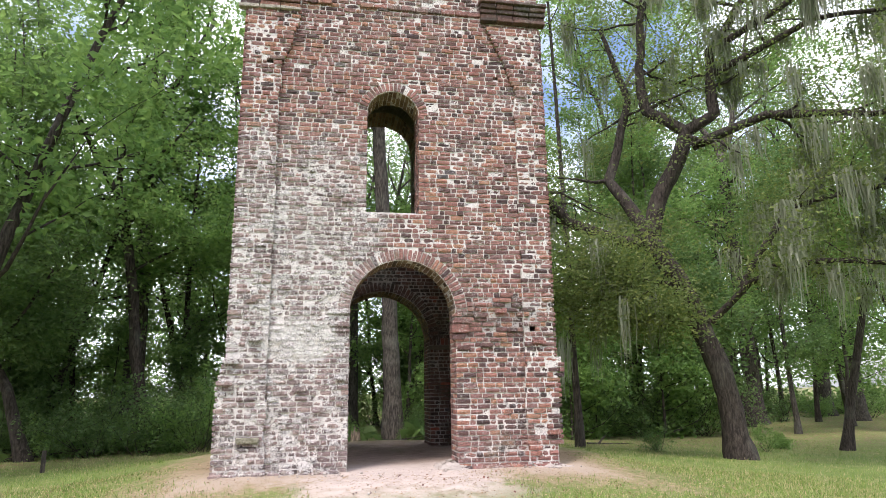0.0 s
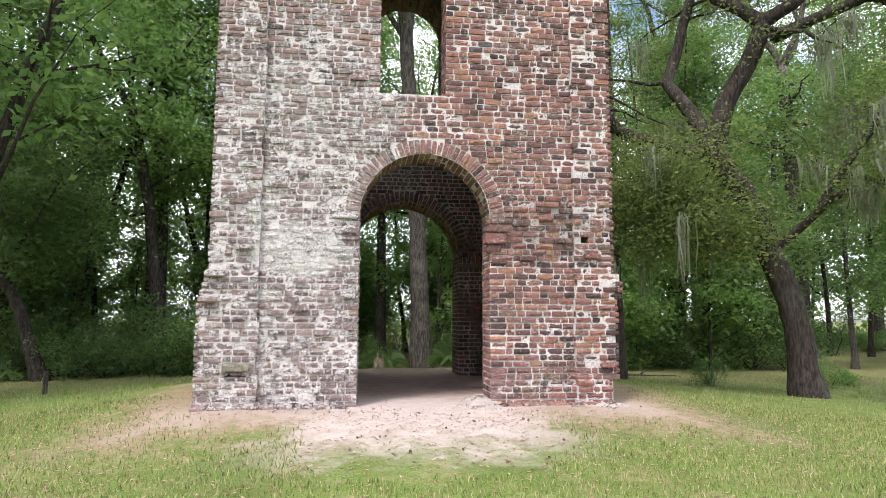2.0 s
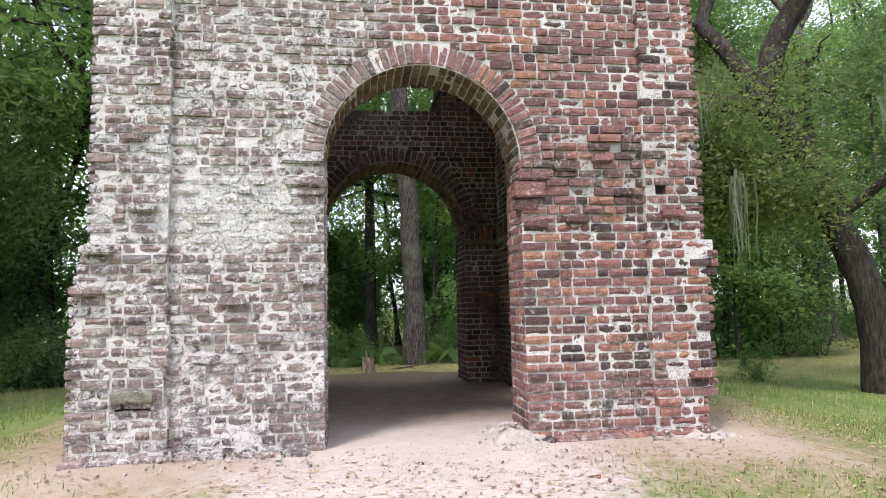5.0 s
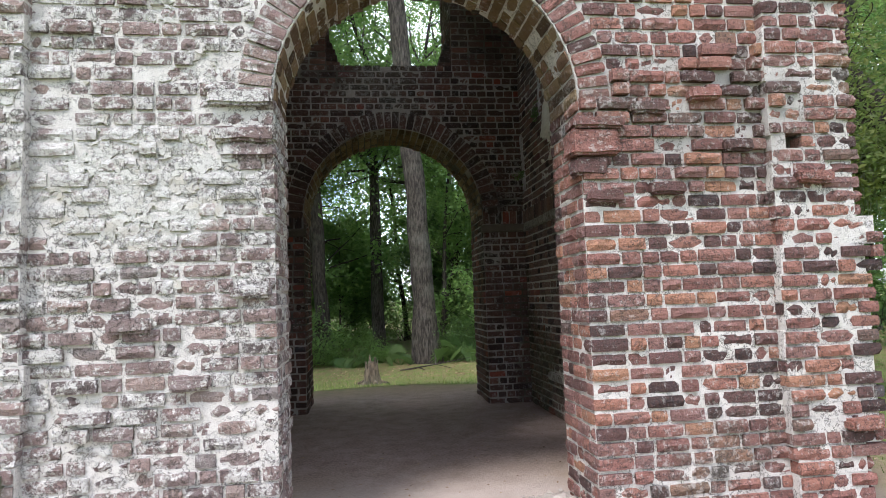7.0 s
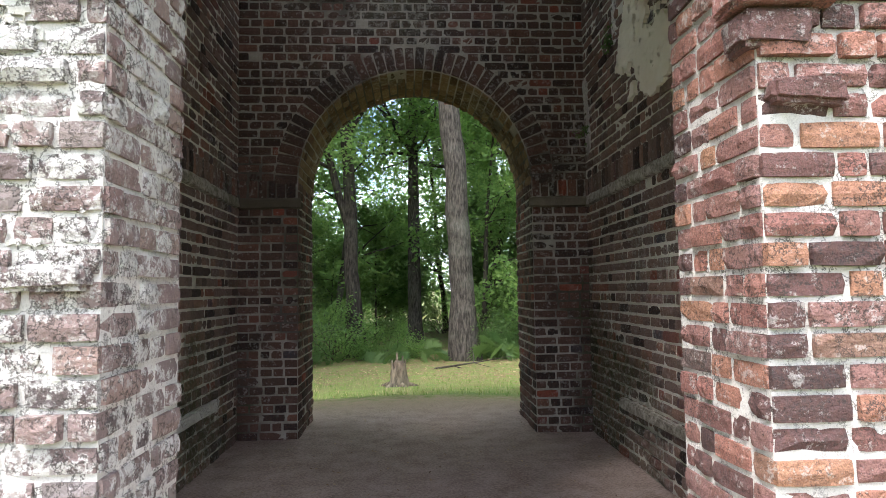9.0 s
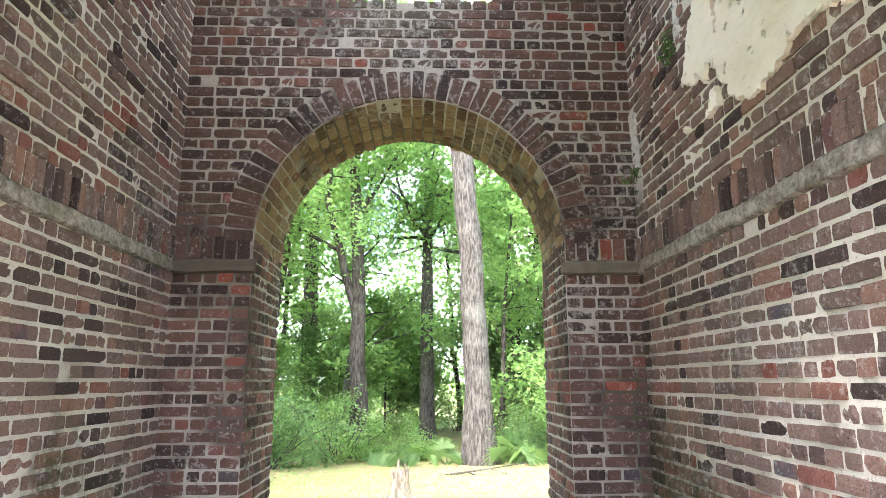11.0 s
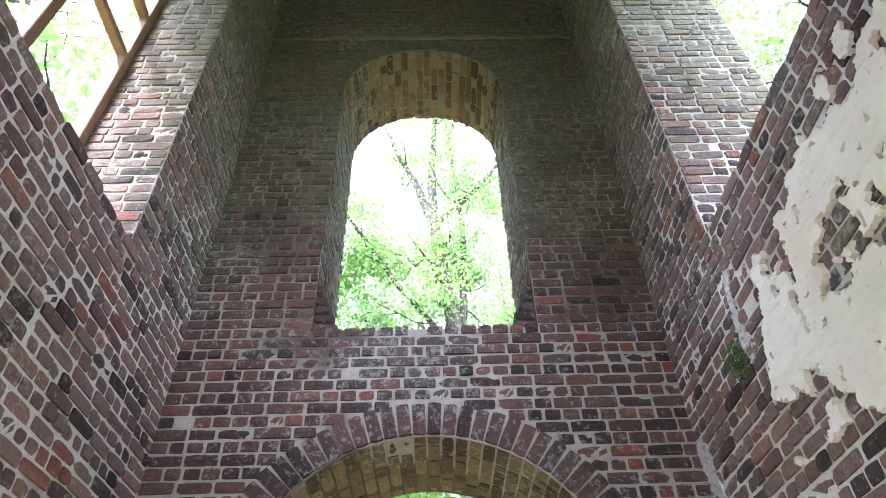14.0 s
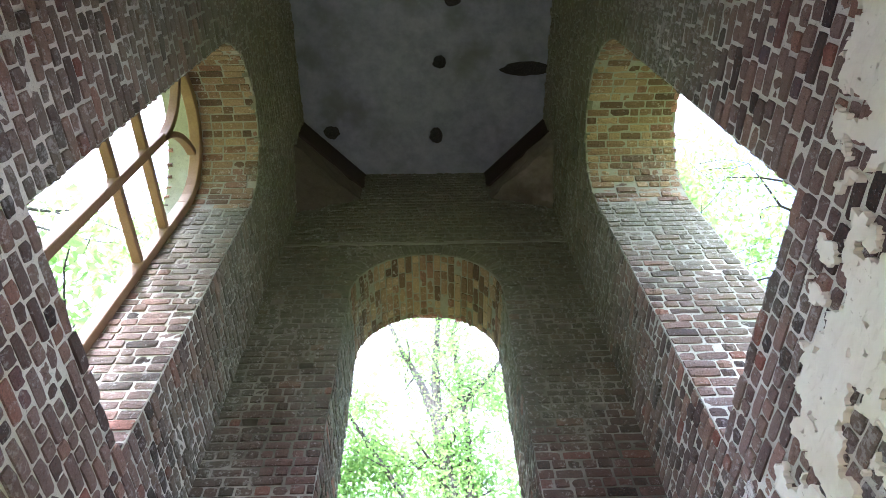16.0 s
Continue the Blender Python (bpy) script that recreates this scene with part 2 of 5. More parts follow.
def concrete_material():
    m = Nodes("stained_concrete", 0.9)
    fine, mid, big = m.noise(60, 5), m.noise(5, 5, 0.65), m.noise(1.3, 4)
    c = m.mix(mid, (0.11, 0.113, 0.132), (0.36, 0.365, 0.41))
    c = m.mix(m.step(big, 0.5, 0.72), c, (0.15, 0.15, 0.15))
    c = m.mix(m.step(m.noise(22, 6, 0.7), 0.62, 0.72, (0.0, 0.5)), c, (0.36, 0.35, 0.33))
    return m.done(c, fine, 0.3, 0.006)


CONCRETE = concrete_material()


def wood_material(name, a, b):
    m = Nodes(name, 0.7)
    n = m.noise(6, 5)
    g = m.noise(55, 4)
    return m.done(m.mix(m.math("MULTIPLY", m.math("ADD", n, g), 0.5), a, b), g, 0.3, 0.004)


WOOD = wood_material("weathered_window_wood", (0.11, 0.06, 0.03), (0.28, 0.17, 0.09))
DARK_WOOD = wood_material("dark_old_timber", (0.018, 0.012, 0.009), (0.055, 0.035, 0.024))


def bark_material(name, a, b, lichen=0.3):
    m = Nodes(name, 0.95)
    tc = m.t.nodes.new("ShaderNodeTexCoord")
    mp = m.t.nodes.new("ShaderNodeMapping")
    mp.inputs["Scale"].default_value = (1, 1, 0.22)
    m.link(tc.outputs["Object"], mp.inputs["Vector"])
    ridge = m.noise(17, 6, 0.7, mp.outputs[0])
    big = m.noise(1.3, 4)
    c = m.mix(m.step(ridge, 0.35, 0.68), a, b)
    c = m.mix(m.step(big, 0.5, 0.75, (0.0, lichen)), c, (0.30, 0.31, 0.25))
    return m.done(c, ridge, 1.0, 0.05)


BARK = bark_material("grey_bark", (0.03, 0.025, 0.021), (0.13, 0.11, 0.094), 0.2)
ROTTEN = bark_material("rotten_stump_wood", (0.06, 0.045, 0.032), (0.25, 0.19, 0.135), 0.2)
BARK_DARK = bark_material("dark_bark", (0.02, 0.016, 0.013), (0.085, 0.068, 0.055), 0.15)


def leaf_material(name, stops, through=0.5):
    m = Nodes(name, 0.55)
    r = m.rand()
    c = m.ramp(m.math("FRACT", m.math("ADD", m.math("MULTIPLY", r, 0.6), m.math("MULTIPLY", m.noise(0.5, 3), 0.5))), *stops)
    m.put(m.bsdf.inputs["Base Color"], c)
    tr = m.t.nodes.new("ShaderNodeBsdfTranslucent")
    m.link(m.mix(0.55, c, (0.34, 0.52, 0.14)), tr.inputs["Color"])
    mx = m.t.nodes.new("ShaderNodeMixShader")
    mx.inputs[0].default_value = through
    m.link(m.bsdf.outputs[0], mx.inputs[1])
    m.link(tr.outputs[0], mx.inputs[2])
    m.link(mx.outputs[0], m.t.nodes["Material Output"].inputs[0])
    return m.mat


LEAF = leaf_material("spring_leaves", [(0.0, (0.05, 0.11, 0.04)), (0.4, (0.115, 0.215, 0.065)), (0.75, (0.20, 0.32, 0.09)), (1.0, (0.30, 0.40, 0.115))], 0.55)
LEAF_DEEP = leaf_material("dark_evergreen_leaves", [(0.0, (0.035, 0.08, 0.032)), (0.6, (0.075, 0.135, 0.048)), (1.0, (0.14, 0.20, 0.065))], 0.4)
LEAF_OAK = leaf_material("live_oak_leaves", [(0.0, (0.06, 0.08, 0.03)), (0.6, (0.125, 0.15, 0.05)), (0.9, (0.24, 0.25, 0.065)), (1.0, (0.36, 0.34, 0.08))], 0.4)
MOSS = leaf_material("grey_spanish_moss", [(0.0, (0.15, 0.155, 0.115)), (0.6, (0.25, 0.255, 0.19)), (1.0, (0.36, 0.36, 0.28))], 0.35)


def ground_z(x, y):
    """A low mound under the tower: a gentle slope before it, falling sooner and deeper beside and behind."""
    d = math.hypot(x * 0.9, (y - 2.4) * 0.85)
    front = -0.85 * (1 - math.exp(-max(d - 2.6, 0) ** 1.35 / 26.0))
    behind = -1.03 * (1 - math.exp(-max(d - 3.2, 0) ** 1.1 / 6.0))
    k = min(1.0, max(0.0, (y + 7.0) / 8.0))
    z = front + (behind - front) * k * k * (3 - 2 * k)
    if d > 3.5:
        z += 0.04 * noise.noise((x * 0.25, y * 0.25, 0.0)) + 0.10 * noise.noise((x * 0.05, y * 0.05, 3.0)) * min(1, (d - 3.5) / 12)
    return z + 0.02 * noise.noise((x * 1.4, y * 1.4, 7.0))


def ground_material():
    m = Nodes("lawn_sand_and_earth", 0.95)
    x, y = m.axis(0), m.axis(1)
    fine, mid, big = m.noise(55, 5, 0.7), m.noise(5, 5, 0.6), m.noise(0.8, 4)
    grit = m.noise(160, 3, 0.6)
    n = m.math("MULTIPLY", m.math("SUBTRACT", m.math("ADD", mid, m.noise(1.7, 4)), 1.0), 1.6)
    grass = m.mix(m.step(fine, 0.3, 0.7), (0.085, 0.13, 0.026), (0.205, 0.27, 0.064))
    grass = m.mix(m.step(big, 0.45, 0.7, (0.0, 0.6)), grass, (0.16, 0.17, 0.055))
    grass = m.mix(m.step(m.noise(26, 4), 0.62, 0.72, (0.0, 0.5)), grass, (0.34, 0.26, 0.15))
    grass = m.mix(m.math("MULTIPLY", m.step(m.noise(2.3, 5, 0.65), 0.5, 0.68, (0.0, 0.6)), m.step(m.noise(38, 4, 0.7), 0.35, 0.6)), grass, (0.38, 0.30, 0.17))
    grass = m.mix(m.step(m.noise(0.35, 3), 0.45, 0.62, (0.0, 0.3)), grass, (0.08, 0.13, 0.03))
    straw = m.mix(fine, (0.20, 0.14, 0.085), (0.44, 0.34, 0.22))
    sand = m.mix(mid, (0.42, 0.34, 0.29), (0.64, 0.55, 0.49))
    sand = m.mix(m.step(grit, 0.55, 0.75, (0.0, 0.5)), sand, (0.36, 0.25, 0.2))
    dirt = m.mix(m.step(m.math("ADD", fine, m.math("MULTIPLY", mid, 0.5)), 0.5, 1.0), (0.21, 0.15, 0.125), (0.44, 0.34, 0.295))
    litter = m.mix(m.step(grit, 0.4, 0.7), (0.17, 0.10, 0.06), (0.36, 0.25, 0.16))
    # distance from the tower's plan
    ax = m.math("SUBTRACT", m.math("ABSOLUTE", x), 2.2)
    ay = m.math("SUBTRACT", m.math("ABSOLUTE", m.math("SUBTRACT", y, 2.5)), 2.5)
    d = m.math("ADD", m.math("MAXIMUM", ax, ay), n)
    c = m.mix(m.step(m.math("ADD", d, m.math("MULTIPLY", m.math("SUBTRACT", m.noise(9, 5, 0.7), 0.5), 3.0)), 0.7, 2.2), straw, grass)
    # the trodden apron before the front arch
    px = m.math("ABSOLUTE", m.math("ADD", m.math("MULTIPLY", y, -0.10), x))
    fan = m.math("ADD", m.math("ADD", px, m.math("MULTIPLY", y, 0.16)), n)
    near = m.math("MULTIPLY", m.step(m.math("ADD", y, n), -2.9, -1.3), m.step(y, 2.2, 0.6))
    c = m.mix(m.math("MULTIPLY", m.step(fan, 1.7, 0.7), near), c, sand)
    left = m.math("MULTIPLY", m.step(m.math("ADD", d, 0.0), 1.3, 0.5), m.step(y, 1.0, -0.2))
    c = m.mix(m.math("MULTIPLY", left, 0.4), c, sand)
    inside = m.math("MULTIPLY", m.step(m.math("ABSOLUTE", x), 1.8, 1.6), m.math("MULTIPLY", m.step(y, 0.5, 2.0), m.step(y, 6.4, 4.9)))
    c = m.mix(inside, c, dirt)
    # leaf litter by the trees; nearer the tower it darkens the lawn as shade
    shade_and_litter = m.math("MULTIPLY", m.step(m.math("ADD", y, m.math("MULTIPLY", n, 2.0)), 6.0, 14.5), 0.8)
    c = m.mix(m.math("MULTIPLY", shade_and_litter, m.step(mid, 0.42, 0.6)), c, litter)
    return m.done(c, m.math("ADD", m.math("ADD", fine, mid), m.math("MULTIPLY", grit, 0.4)), 0.6, 0.03)


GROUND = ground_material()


# ---------------------------------------------------------------- building helpers
def mesh_of(name, verts, faces, material=None, smooth=False):
    me = bpy.data.meshes.new(name)
    me.from_pydata([tuple(v) for v in verts], [], [tuple(f) for f in faces])
    me.update()
    if material:
        me.materials.append(material)
    if smooth:
        me.polygons.foreach_set("use_smooth", [True] * len(me.polygons))
    return me


def part(name, bm, material, parent, label="", smooth=False):
    """Link a bmesh as one mesh object under a thing or a part."""
    me = bpy.data.meshes.new(name)
    bm.to_mesh(me)
    bm.free()
    me.materials.append(material)
    if smooth:
        me.polygons.foreach_set("use_smooth", [True] * len(me.polygons))
    ob = new(name, me)
    ob.parent = parent
    return tagged(ob, label)


def box_bm(bm, lo, hi, m=None):
    r = bmesh.ops.create_cube(bm, size=1.0)
    c = [(a + b) / 2 for a, b in zip(lo, hi)]
    s = [b - a for a, b in zip(lo, hi)]
    for v in r["verts"]:
        v.co = Vector((v.co.x * s[0] + c[0], v.co.y * s[1] + c[1], v.co.z * s[2] + c[2]))
        if m:
            v.co = m @ v.co
    return r["verts"]


def roughen(bm, amount, scale=6.0):
    for v in bm.verts:
        v.co += amount * noise.noise_vector(v.co * scale)


class Opening:
    """An arched hole in a wall: from u0 to u1, sill, springing and crown height."""

    def __init__(self, u0, u1, sill, spring, crown):
        self.u0, self.u1, self.sill, self.spring, self.crown = u0, u1, sill, spring, crown
        self.c, self.half, self.rise = (u0 + u1) / 2, (u1 - u0) / 2, crown - spring

    def top(self, u):
        k = max(0.0, 1 - ((u - self.c) / self.half) ** 2)
        return self.spring + self.rise * math.sqrt(k)

    def gap(self, z, ring=0.0):
        """The interval that the opening (and a ring round its arch) takes from a course at height z."""
        if z <= self.sill or z >= self.crown + ring:
            return None
        if z <= self.spring:
            return (self.u0, self.u1)
        w = (self.half + ring) * math.sqrt(max(0.0, 1 - ((z - self.spring) / (self.rise + ring)) ** 2))
        return (self.c - w, self.c + w)


def wall_core(name, at, u0, u1, z0, z1, d0, d1, openings, material, ragged=0.006):
    """A wall with thickness d0..d1 and arched openings cut through it. at(u, d, z) gives the place."""
    cuts = {u0, u1}
    for o in openings:
        for i in range(25):
            cuts.add(round(o.c - o.half * math.cos(math.pi * i / 24), 4))
    cuts = sorted(cuts)
    verts, faces = [], []

    def quad(*ps):
        n = len(verts)
        verts.extend(at(*p) for p in ps)
        faces.append(tuple(range(n, n + len(ps))))

    for a, b in zip(cuts, cuts[1:]):
        mid = (a + b) / 2
        inside = sorted((o for o in openings if o.u0 < mid < o.u1), key=lambda o: o.sill)
        lowa, lowb = z0, z0
        for o in inside:
            if o.sill > z0:
                for d in (d0, d1):
                    quad((a, d, lowa), (b, d, lowb), (b, d, o.sill), (a, d, o.sill))
                quad((a, d0, o.sill), (b, d0, o.sill), (b, d1, o.sill), (a, d1, o.sill))
            lowa, lowb = o.top(a), o.top(b)
            quad((a, d0, lowa), (b, d0, lowb), (b, d1, lowb), (a, d1, lowa))
        for d in (d0, d1):
            quad((a, d, lowa), (b, d, lowb), (b, d, z1), (a, d, z1))
        quad((a, d0, z1), (b, d0, z1), (b, d1, z1), (a, d1, z1))
    for o in openings:
        for u in (o.u0, o.u1):
            quad((u, d0, max(o.sill, z0)), (u, d1, max(o.sill, z0)), (u, d1, o.spring), (u, d0, o.spring))
    for u in (u0, u1):
        quad((u, d0, z0), (u, d1, z0), (u, d1, z1), (u, d0, z1))
    ob = new(name, mesh_of(name, verts, faces, material))
    return ob


# hand-made brick shapes, x along the course, y out of the wall, z up; unit box, face at y = 0
def brick_shape(seed, worn):
    rng = random.Random(seed)
    nx, nz = 4, 3
    verts, faces = [], []
    for j in range(nz):
        for i in range(nx):
            x, z = i / (nx - 1) - 0.5, j / (nz - 1) - 0.5
            edge = i in (0, nx - 1) or j in (0, nz - 1)
            corner = i in (0, nx - 1) and j in (0, nz - 1)
            y = rng.uniform(-0.1, 0.1) * worn
            if edge:
                y -= rng.uniform(0.015, 0.07) * (1 + worn)
                x *= 1 - rng.uniform(0, 0.015) * (1 + worn)
                z *= 1 - rng.uniform(0, 0.03) * (1 + worn)
            if corner:
                x *= 0.985 - 0.018 * worn
                z *= 0.975 - 0.035 * worn
                y -= 0.05
            verts.append((x, y, z))
    for j in range(nz - 1):
        for i in range(nx - 1):
            k = j * nx + i
            faces.append((k, k + 1, k + nx + 1, k + nx))
    ring = [i for i in range(nx)] + [j * nx + nx - 1 for j in range(1, nz)] + [(nz - 1) * nx + i for i in range(nx - 2, -1, -1)] + [j * nx for j in range(nz - 2, 0, -1)]
    back = {}
    for k in ring:
        x, y, z = verts[k]
        back[k] = len(verts)
        verts.append((x * 1.02, -1.0, z * 1.03))
    for a, b in zip(ring, ring[1:] + ring[:1]):
        faces.append((b, a, back[a], back[b]))
    return np.array(verts), faces


SHAPES = [brick_shape(s, 0.15 + 0.8 * (s % 4) / 3) for s in range(12)]
SHAPE_FACES = np.array(SHAPES[0][1])
RNG = np.random.default_rng(5)


class Bricks:
    """Collects bricks of one wall; those that pick() chooses become parts, the rest one joined mesh."""

    def __init__(self):
        self.rows = []

    def add(self, place, along, out, up, length, height, depth=0.05, proud=0.01):
        m = np.eye(4)
        jit = RNG.normal(0, 0.012, 3)
        a, o, u = (np.array(v, float) for v in (along, out, up))
        a2 = a + u * jit[0] + o * jit[1]
        o2 = o + u * jit[2]
        m[:3, 0], m[:3, 1], m[:3, 2] = a2 * length, o2 * depth, u * height
        m[:3, 3] = np.array(place) + o * (proud + 0.004)
        self.rows.append((m, int(RNG.integers(len(SHAPES)))))

    def course(self, at, out, spans, z, h, length=0.212, head=0.108, joint=0.019, proud=(0.010, 0.003), flip=1, missing=0.0, d=0.0, heads=0.5, lap=0.0, depth=0.06, bond=""):
        """Fill the spans of one course. at(u, d, z) gives the place, out the way out of the wall."""
        for s0, s1 in spans:
            s0, s1 = s0 - lap, s1 + lap
            u = s0
            k = int(RNG.integers(2))
            while u < s1 - 0.03:
                long = (k % 2 == 0) if RNG.random() < 0.75 else RNG.random() > heads
                if bond:
                    long = (bond == "stretchers") == (RNG.random() < 0.93)
                w = (length if long else head) * RNG.normal(1, 0.07)
                if s1 - u - w < 0.06:
                    w = s1 - u
                    if w > 0.26:
                        w /= 2
                k += 1
                if RNG.random() >= missing:
                    c = u + w / 2
                    p, q = np.array(at(c - 0.01, d, z)), np.array(at(c + 0.01, d, z))
                    along = (q - p) / 0.02
                    sag = 0.006 * noise.noise((c * 0.8, z * 2.0, flip * 3.1))
                    self.add(np.array(at(c, d, z + sag)), along, out, np.array((0, 0, 1.0)), max(w - joint * RNG.uniform(0.6, 1.2), 0.02), (h - joint * RNG.uniform(0.6, 1.1)), depth, max(0.001, RNG.normal(*proud)))
                u += w

    def build(self, parent, material, name="brick", pick=None, limit=300, rest="brickwork", materials=None):
        if not self.rows:
            return
        near = []
        if pick:
            near = [i for i, (m, _) in enumerate(self.rows) if pick(m[0, 3], m[1, 3], m[2, 3])][:limit]
        chosen = set(near)
        PIECES.append((parent, material, name, [self.rows[i] for i in near]))
        vs, fs, n = [], [], 0
        for i, (m, s) in enumerate(self.rows):
            if i in chosen:
                continue
            v = SHAPES[s][0]
            vs.append(v @ m[:3, :3].T + m[:3, 3])
            fs.append(SHAPE_FACES + n)
            n += len(v)
        if vs:
            v, f = np.concatenate(vs), np.concatenate(fs)
            ob = new(rest, mesh_of(rest, v.tolist(), f.tolist(), material))
            ob.parent = parent
            tagged(ob, kind="stuff")


PIECES = []


def lay_pieces():
    """The bricks that are objects of their own, on shared meshes."""
    cache = {}
    for parent, material, name, rows in PIECES:
        for m, s in rows:
            key = (material.name, s, name)
            if key not in cache:
                cache[key] = mesh_of(name, SHAPES[s][0].tolist(), SHAPES[s][1], material)
            ob = new(name, cache[key])
            ob.parent = parent
            ob.matrix_basis = Matrix(m.tolist())


def spans_left(u0, u1, gaps):
    out, a = [], u0
    for g in sorted(g for g in gaps if g):
        if g[0] > a:
            out.append((a, min(g[0], u1)))
        a = max(a, g[1])
    if a < u1:
        out.append((a, u1))
    return [s for s in out if s[1] - s[0] > 0.04]


def arch_ring(bricks, at, out, o, thick, d, n, proud=0.012, stretch=1.0):
    """Voussoirs standing round an arch's head."""
    for i in range(n):
        t = math.pi * (i + 0.5) / n
        ru, rz = o.half + thick / 2, o.rise + thick / 2
        p = np.array(at(o.c - ru * math.cos(t), d, o.spring + rz * math.sin(t)))
        q = np.array(at(o.c - (ru + 0.1) * math.cos(t), d, o.spring + (rz + 0.1) * math.sin(t)))
        up = (q - p) / np.linalg.norm(q - p)
        along = np.cross(np.array(out, float), up)
        w = math.pi * (ru + rz) / 2 / n
        bricks.add(p, along, out, up, w - 0.014, thick - 0.012, 0.05, RNG.normal(proud, 0.006))


def arch_soffit(bricks, at, o, d0, d1, n, proud=0.008):
    """Bricks on the underside of an arch, in rows across its depth."""
    w = math.pi * (o.half + o.rise) / 2 / n
    for i in range(n):
        t = math.pi * (i + 0.5) / n
        p0 = np.array(at(o.c - o.half * math.cos(t), d0, o.spring + o.rise * math.sin(t)))
        c = np.array(at(o.c, d0, o.spring))
        inward = (c - p0) / np.linalg.norm(c - p0)
        d = d0 + 0.004
        while d < d1 - 0.05:
            ln = min((0.215 if RNG.random() < 0.6 else 0.105) * RNG.normal(1, 0.06), d1 - d)
            p, q = np.array(at(o.c - o.half * math.cos(t), d, o.spring + o.rise * math.sin(t))), np.array(at(o.c - o.half * math.cos(t), d + ln, o.spring + o.rise * math.sin(t)))
            along = (q - p) / np.linalg.norm(q - p)
            bricks.add((p + q) / 2, along, inward, np.cross(along, inward), ln - 0.014, w - 0.013, 0.05, RNG.normal(proud, 0.005))
            d += ln


def reveal(bricks, at, out, u, d0, d1, z0, z1, h=0.080, proud=(0.008, 0.004)):
    """Bricks on the side of an opening."""
    z = z0
    while z < z1 - 0.03:
        bricks.course(lambda s, _, zz: at(u, s, zz), out, [(d0, d1)], z + h / 2, h, proud=proud, heads=0.7, lap=0.004)
        z += h


# ---------------------------------------------------------------- the tower
ALONG_X = lambda u, d, z: (u, d, z)
ALONG_Y = lambda u, d, z: (d, u, z)
H = 0.080
TOP = 10.3
XL, XR, XLI, XRI = -2.64, 2.48, -1.61, 1.60
YF, YFI, YBI, YB = 0.0, 0.53, 4.20, 5.05
FLOOR = -0.25

arch_f = Opening(-0.83, 0.86, FLOOR, 2.37, 3.22)
win_f = Opening(-0.595, 0.28, 4.01, 5.73, 6.155)
arch_b = Opening(-1.07, 1.08, FLOOR, 2.28, 3.355)
win_b = Opening(-0.77, 0.77, 4.13, 6.93, 7.70)
win_s = Opening(1.77, 3.23, 4.06, 6.95, 7.69)
hole = lambda u, z, w=0.11, h=0.09: Opening(u - w / 2, u + w / 2, z - h / 2, z + h / 2 - 0.002, z + h / 2)
# putlog holes left by the scaffold
holes_b = [hole(u, z, 0.13, 0.075) for u, z in ((-1.46, 6.83), (-1.12, 6.43), (-0.93, 8.11), (1.06, 6.99), (1.28, 6.35), (-1.03, 5.87), (1.25, 6.67), (-1.36, 5.23), (1.35, 5.31), (0.95, 8.67))]
holes_f = [hole(-2.21, 6.54), hole(1.655, 6.54, 0.09, 0.07), hole(2.11, 2.13, 0.10, 0.11), hole(-2.27, 0.40, 0.26, 0.06)]

wall_front = tagged(wall_core("wall_front", ALONG_X, XL, XR, FLOOR, TOP, YF, YFI, [arch_f, win_f, *holes_f], MORTAR_FRONT), "weathered red brick front wall with whitewash remains and two arches", "wall", kind="structure")
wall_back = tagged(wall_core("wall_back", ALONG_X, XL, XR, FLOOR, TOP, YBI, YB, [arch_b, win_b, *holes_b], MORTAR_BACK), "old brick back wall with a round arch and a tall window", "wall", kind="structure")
XLM = -2.27
win_out = Opening(1.38, 3.62, 3.65, 6.95, 8.07)
wall_left = tagged(wall_core("wall_left", ALONG_Y, YFI, YBI, FLOOR, TOP, XLM, XLI, [win_s], MORTAR_INNER), "old brick side wall with a tall arched window", "wall", kind="structure")
wall_right = tagged(wall_core("wall_right", ALONG_Y, YFI, YBI, FLOOR, TOP, XRI, XR, [win_s], MORTAR_INNER), "old brick side wall with a tall arched opening and plaster remains", "wall", kind="structure")

outer = wall_core("outer_leaf", ALONG_Y, YFI, YBI, FLOOR, TOP, XL, XLM - 0.002, [win_out], MORTAR_INNER)
outer.parent = wall_left
tagged(outer, "outer leaf of the brick wall, opened wider round the window")

# corner pilasters of the front, a little proud of the field between them
PIL_L, PIL_R, PIL_D = -2.04, 1.97, -0.07


def pil_edge_l(z):
    return PIL_L + (0.05 * noise.noise((z * 3, 1.0, 0.0))) + max(0, z - 6.35) * 0.30


def pil_edge_r(z):
    return PIL_R + (0.05 * noise.noise((z * 3, 5.0, 0.0))) - max(0, z - 6.35) * 0.42


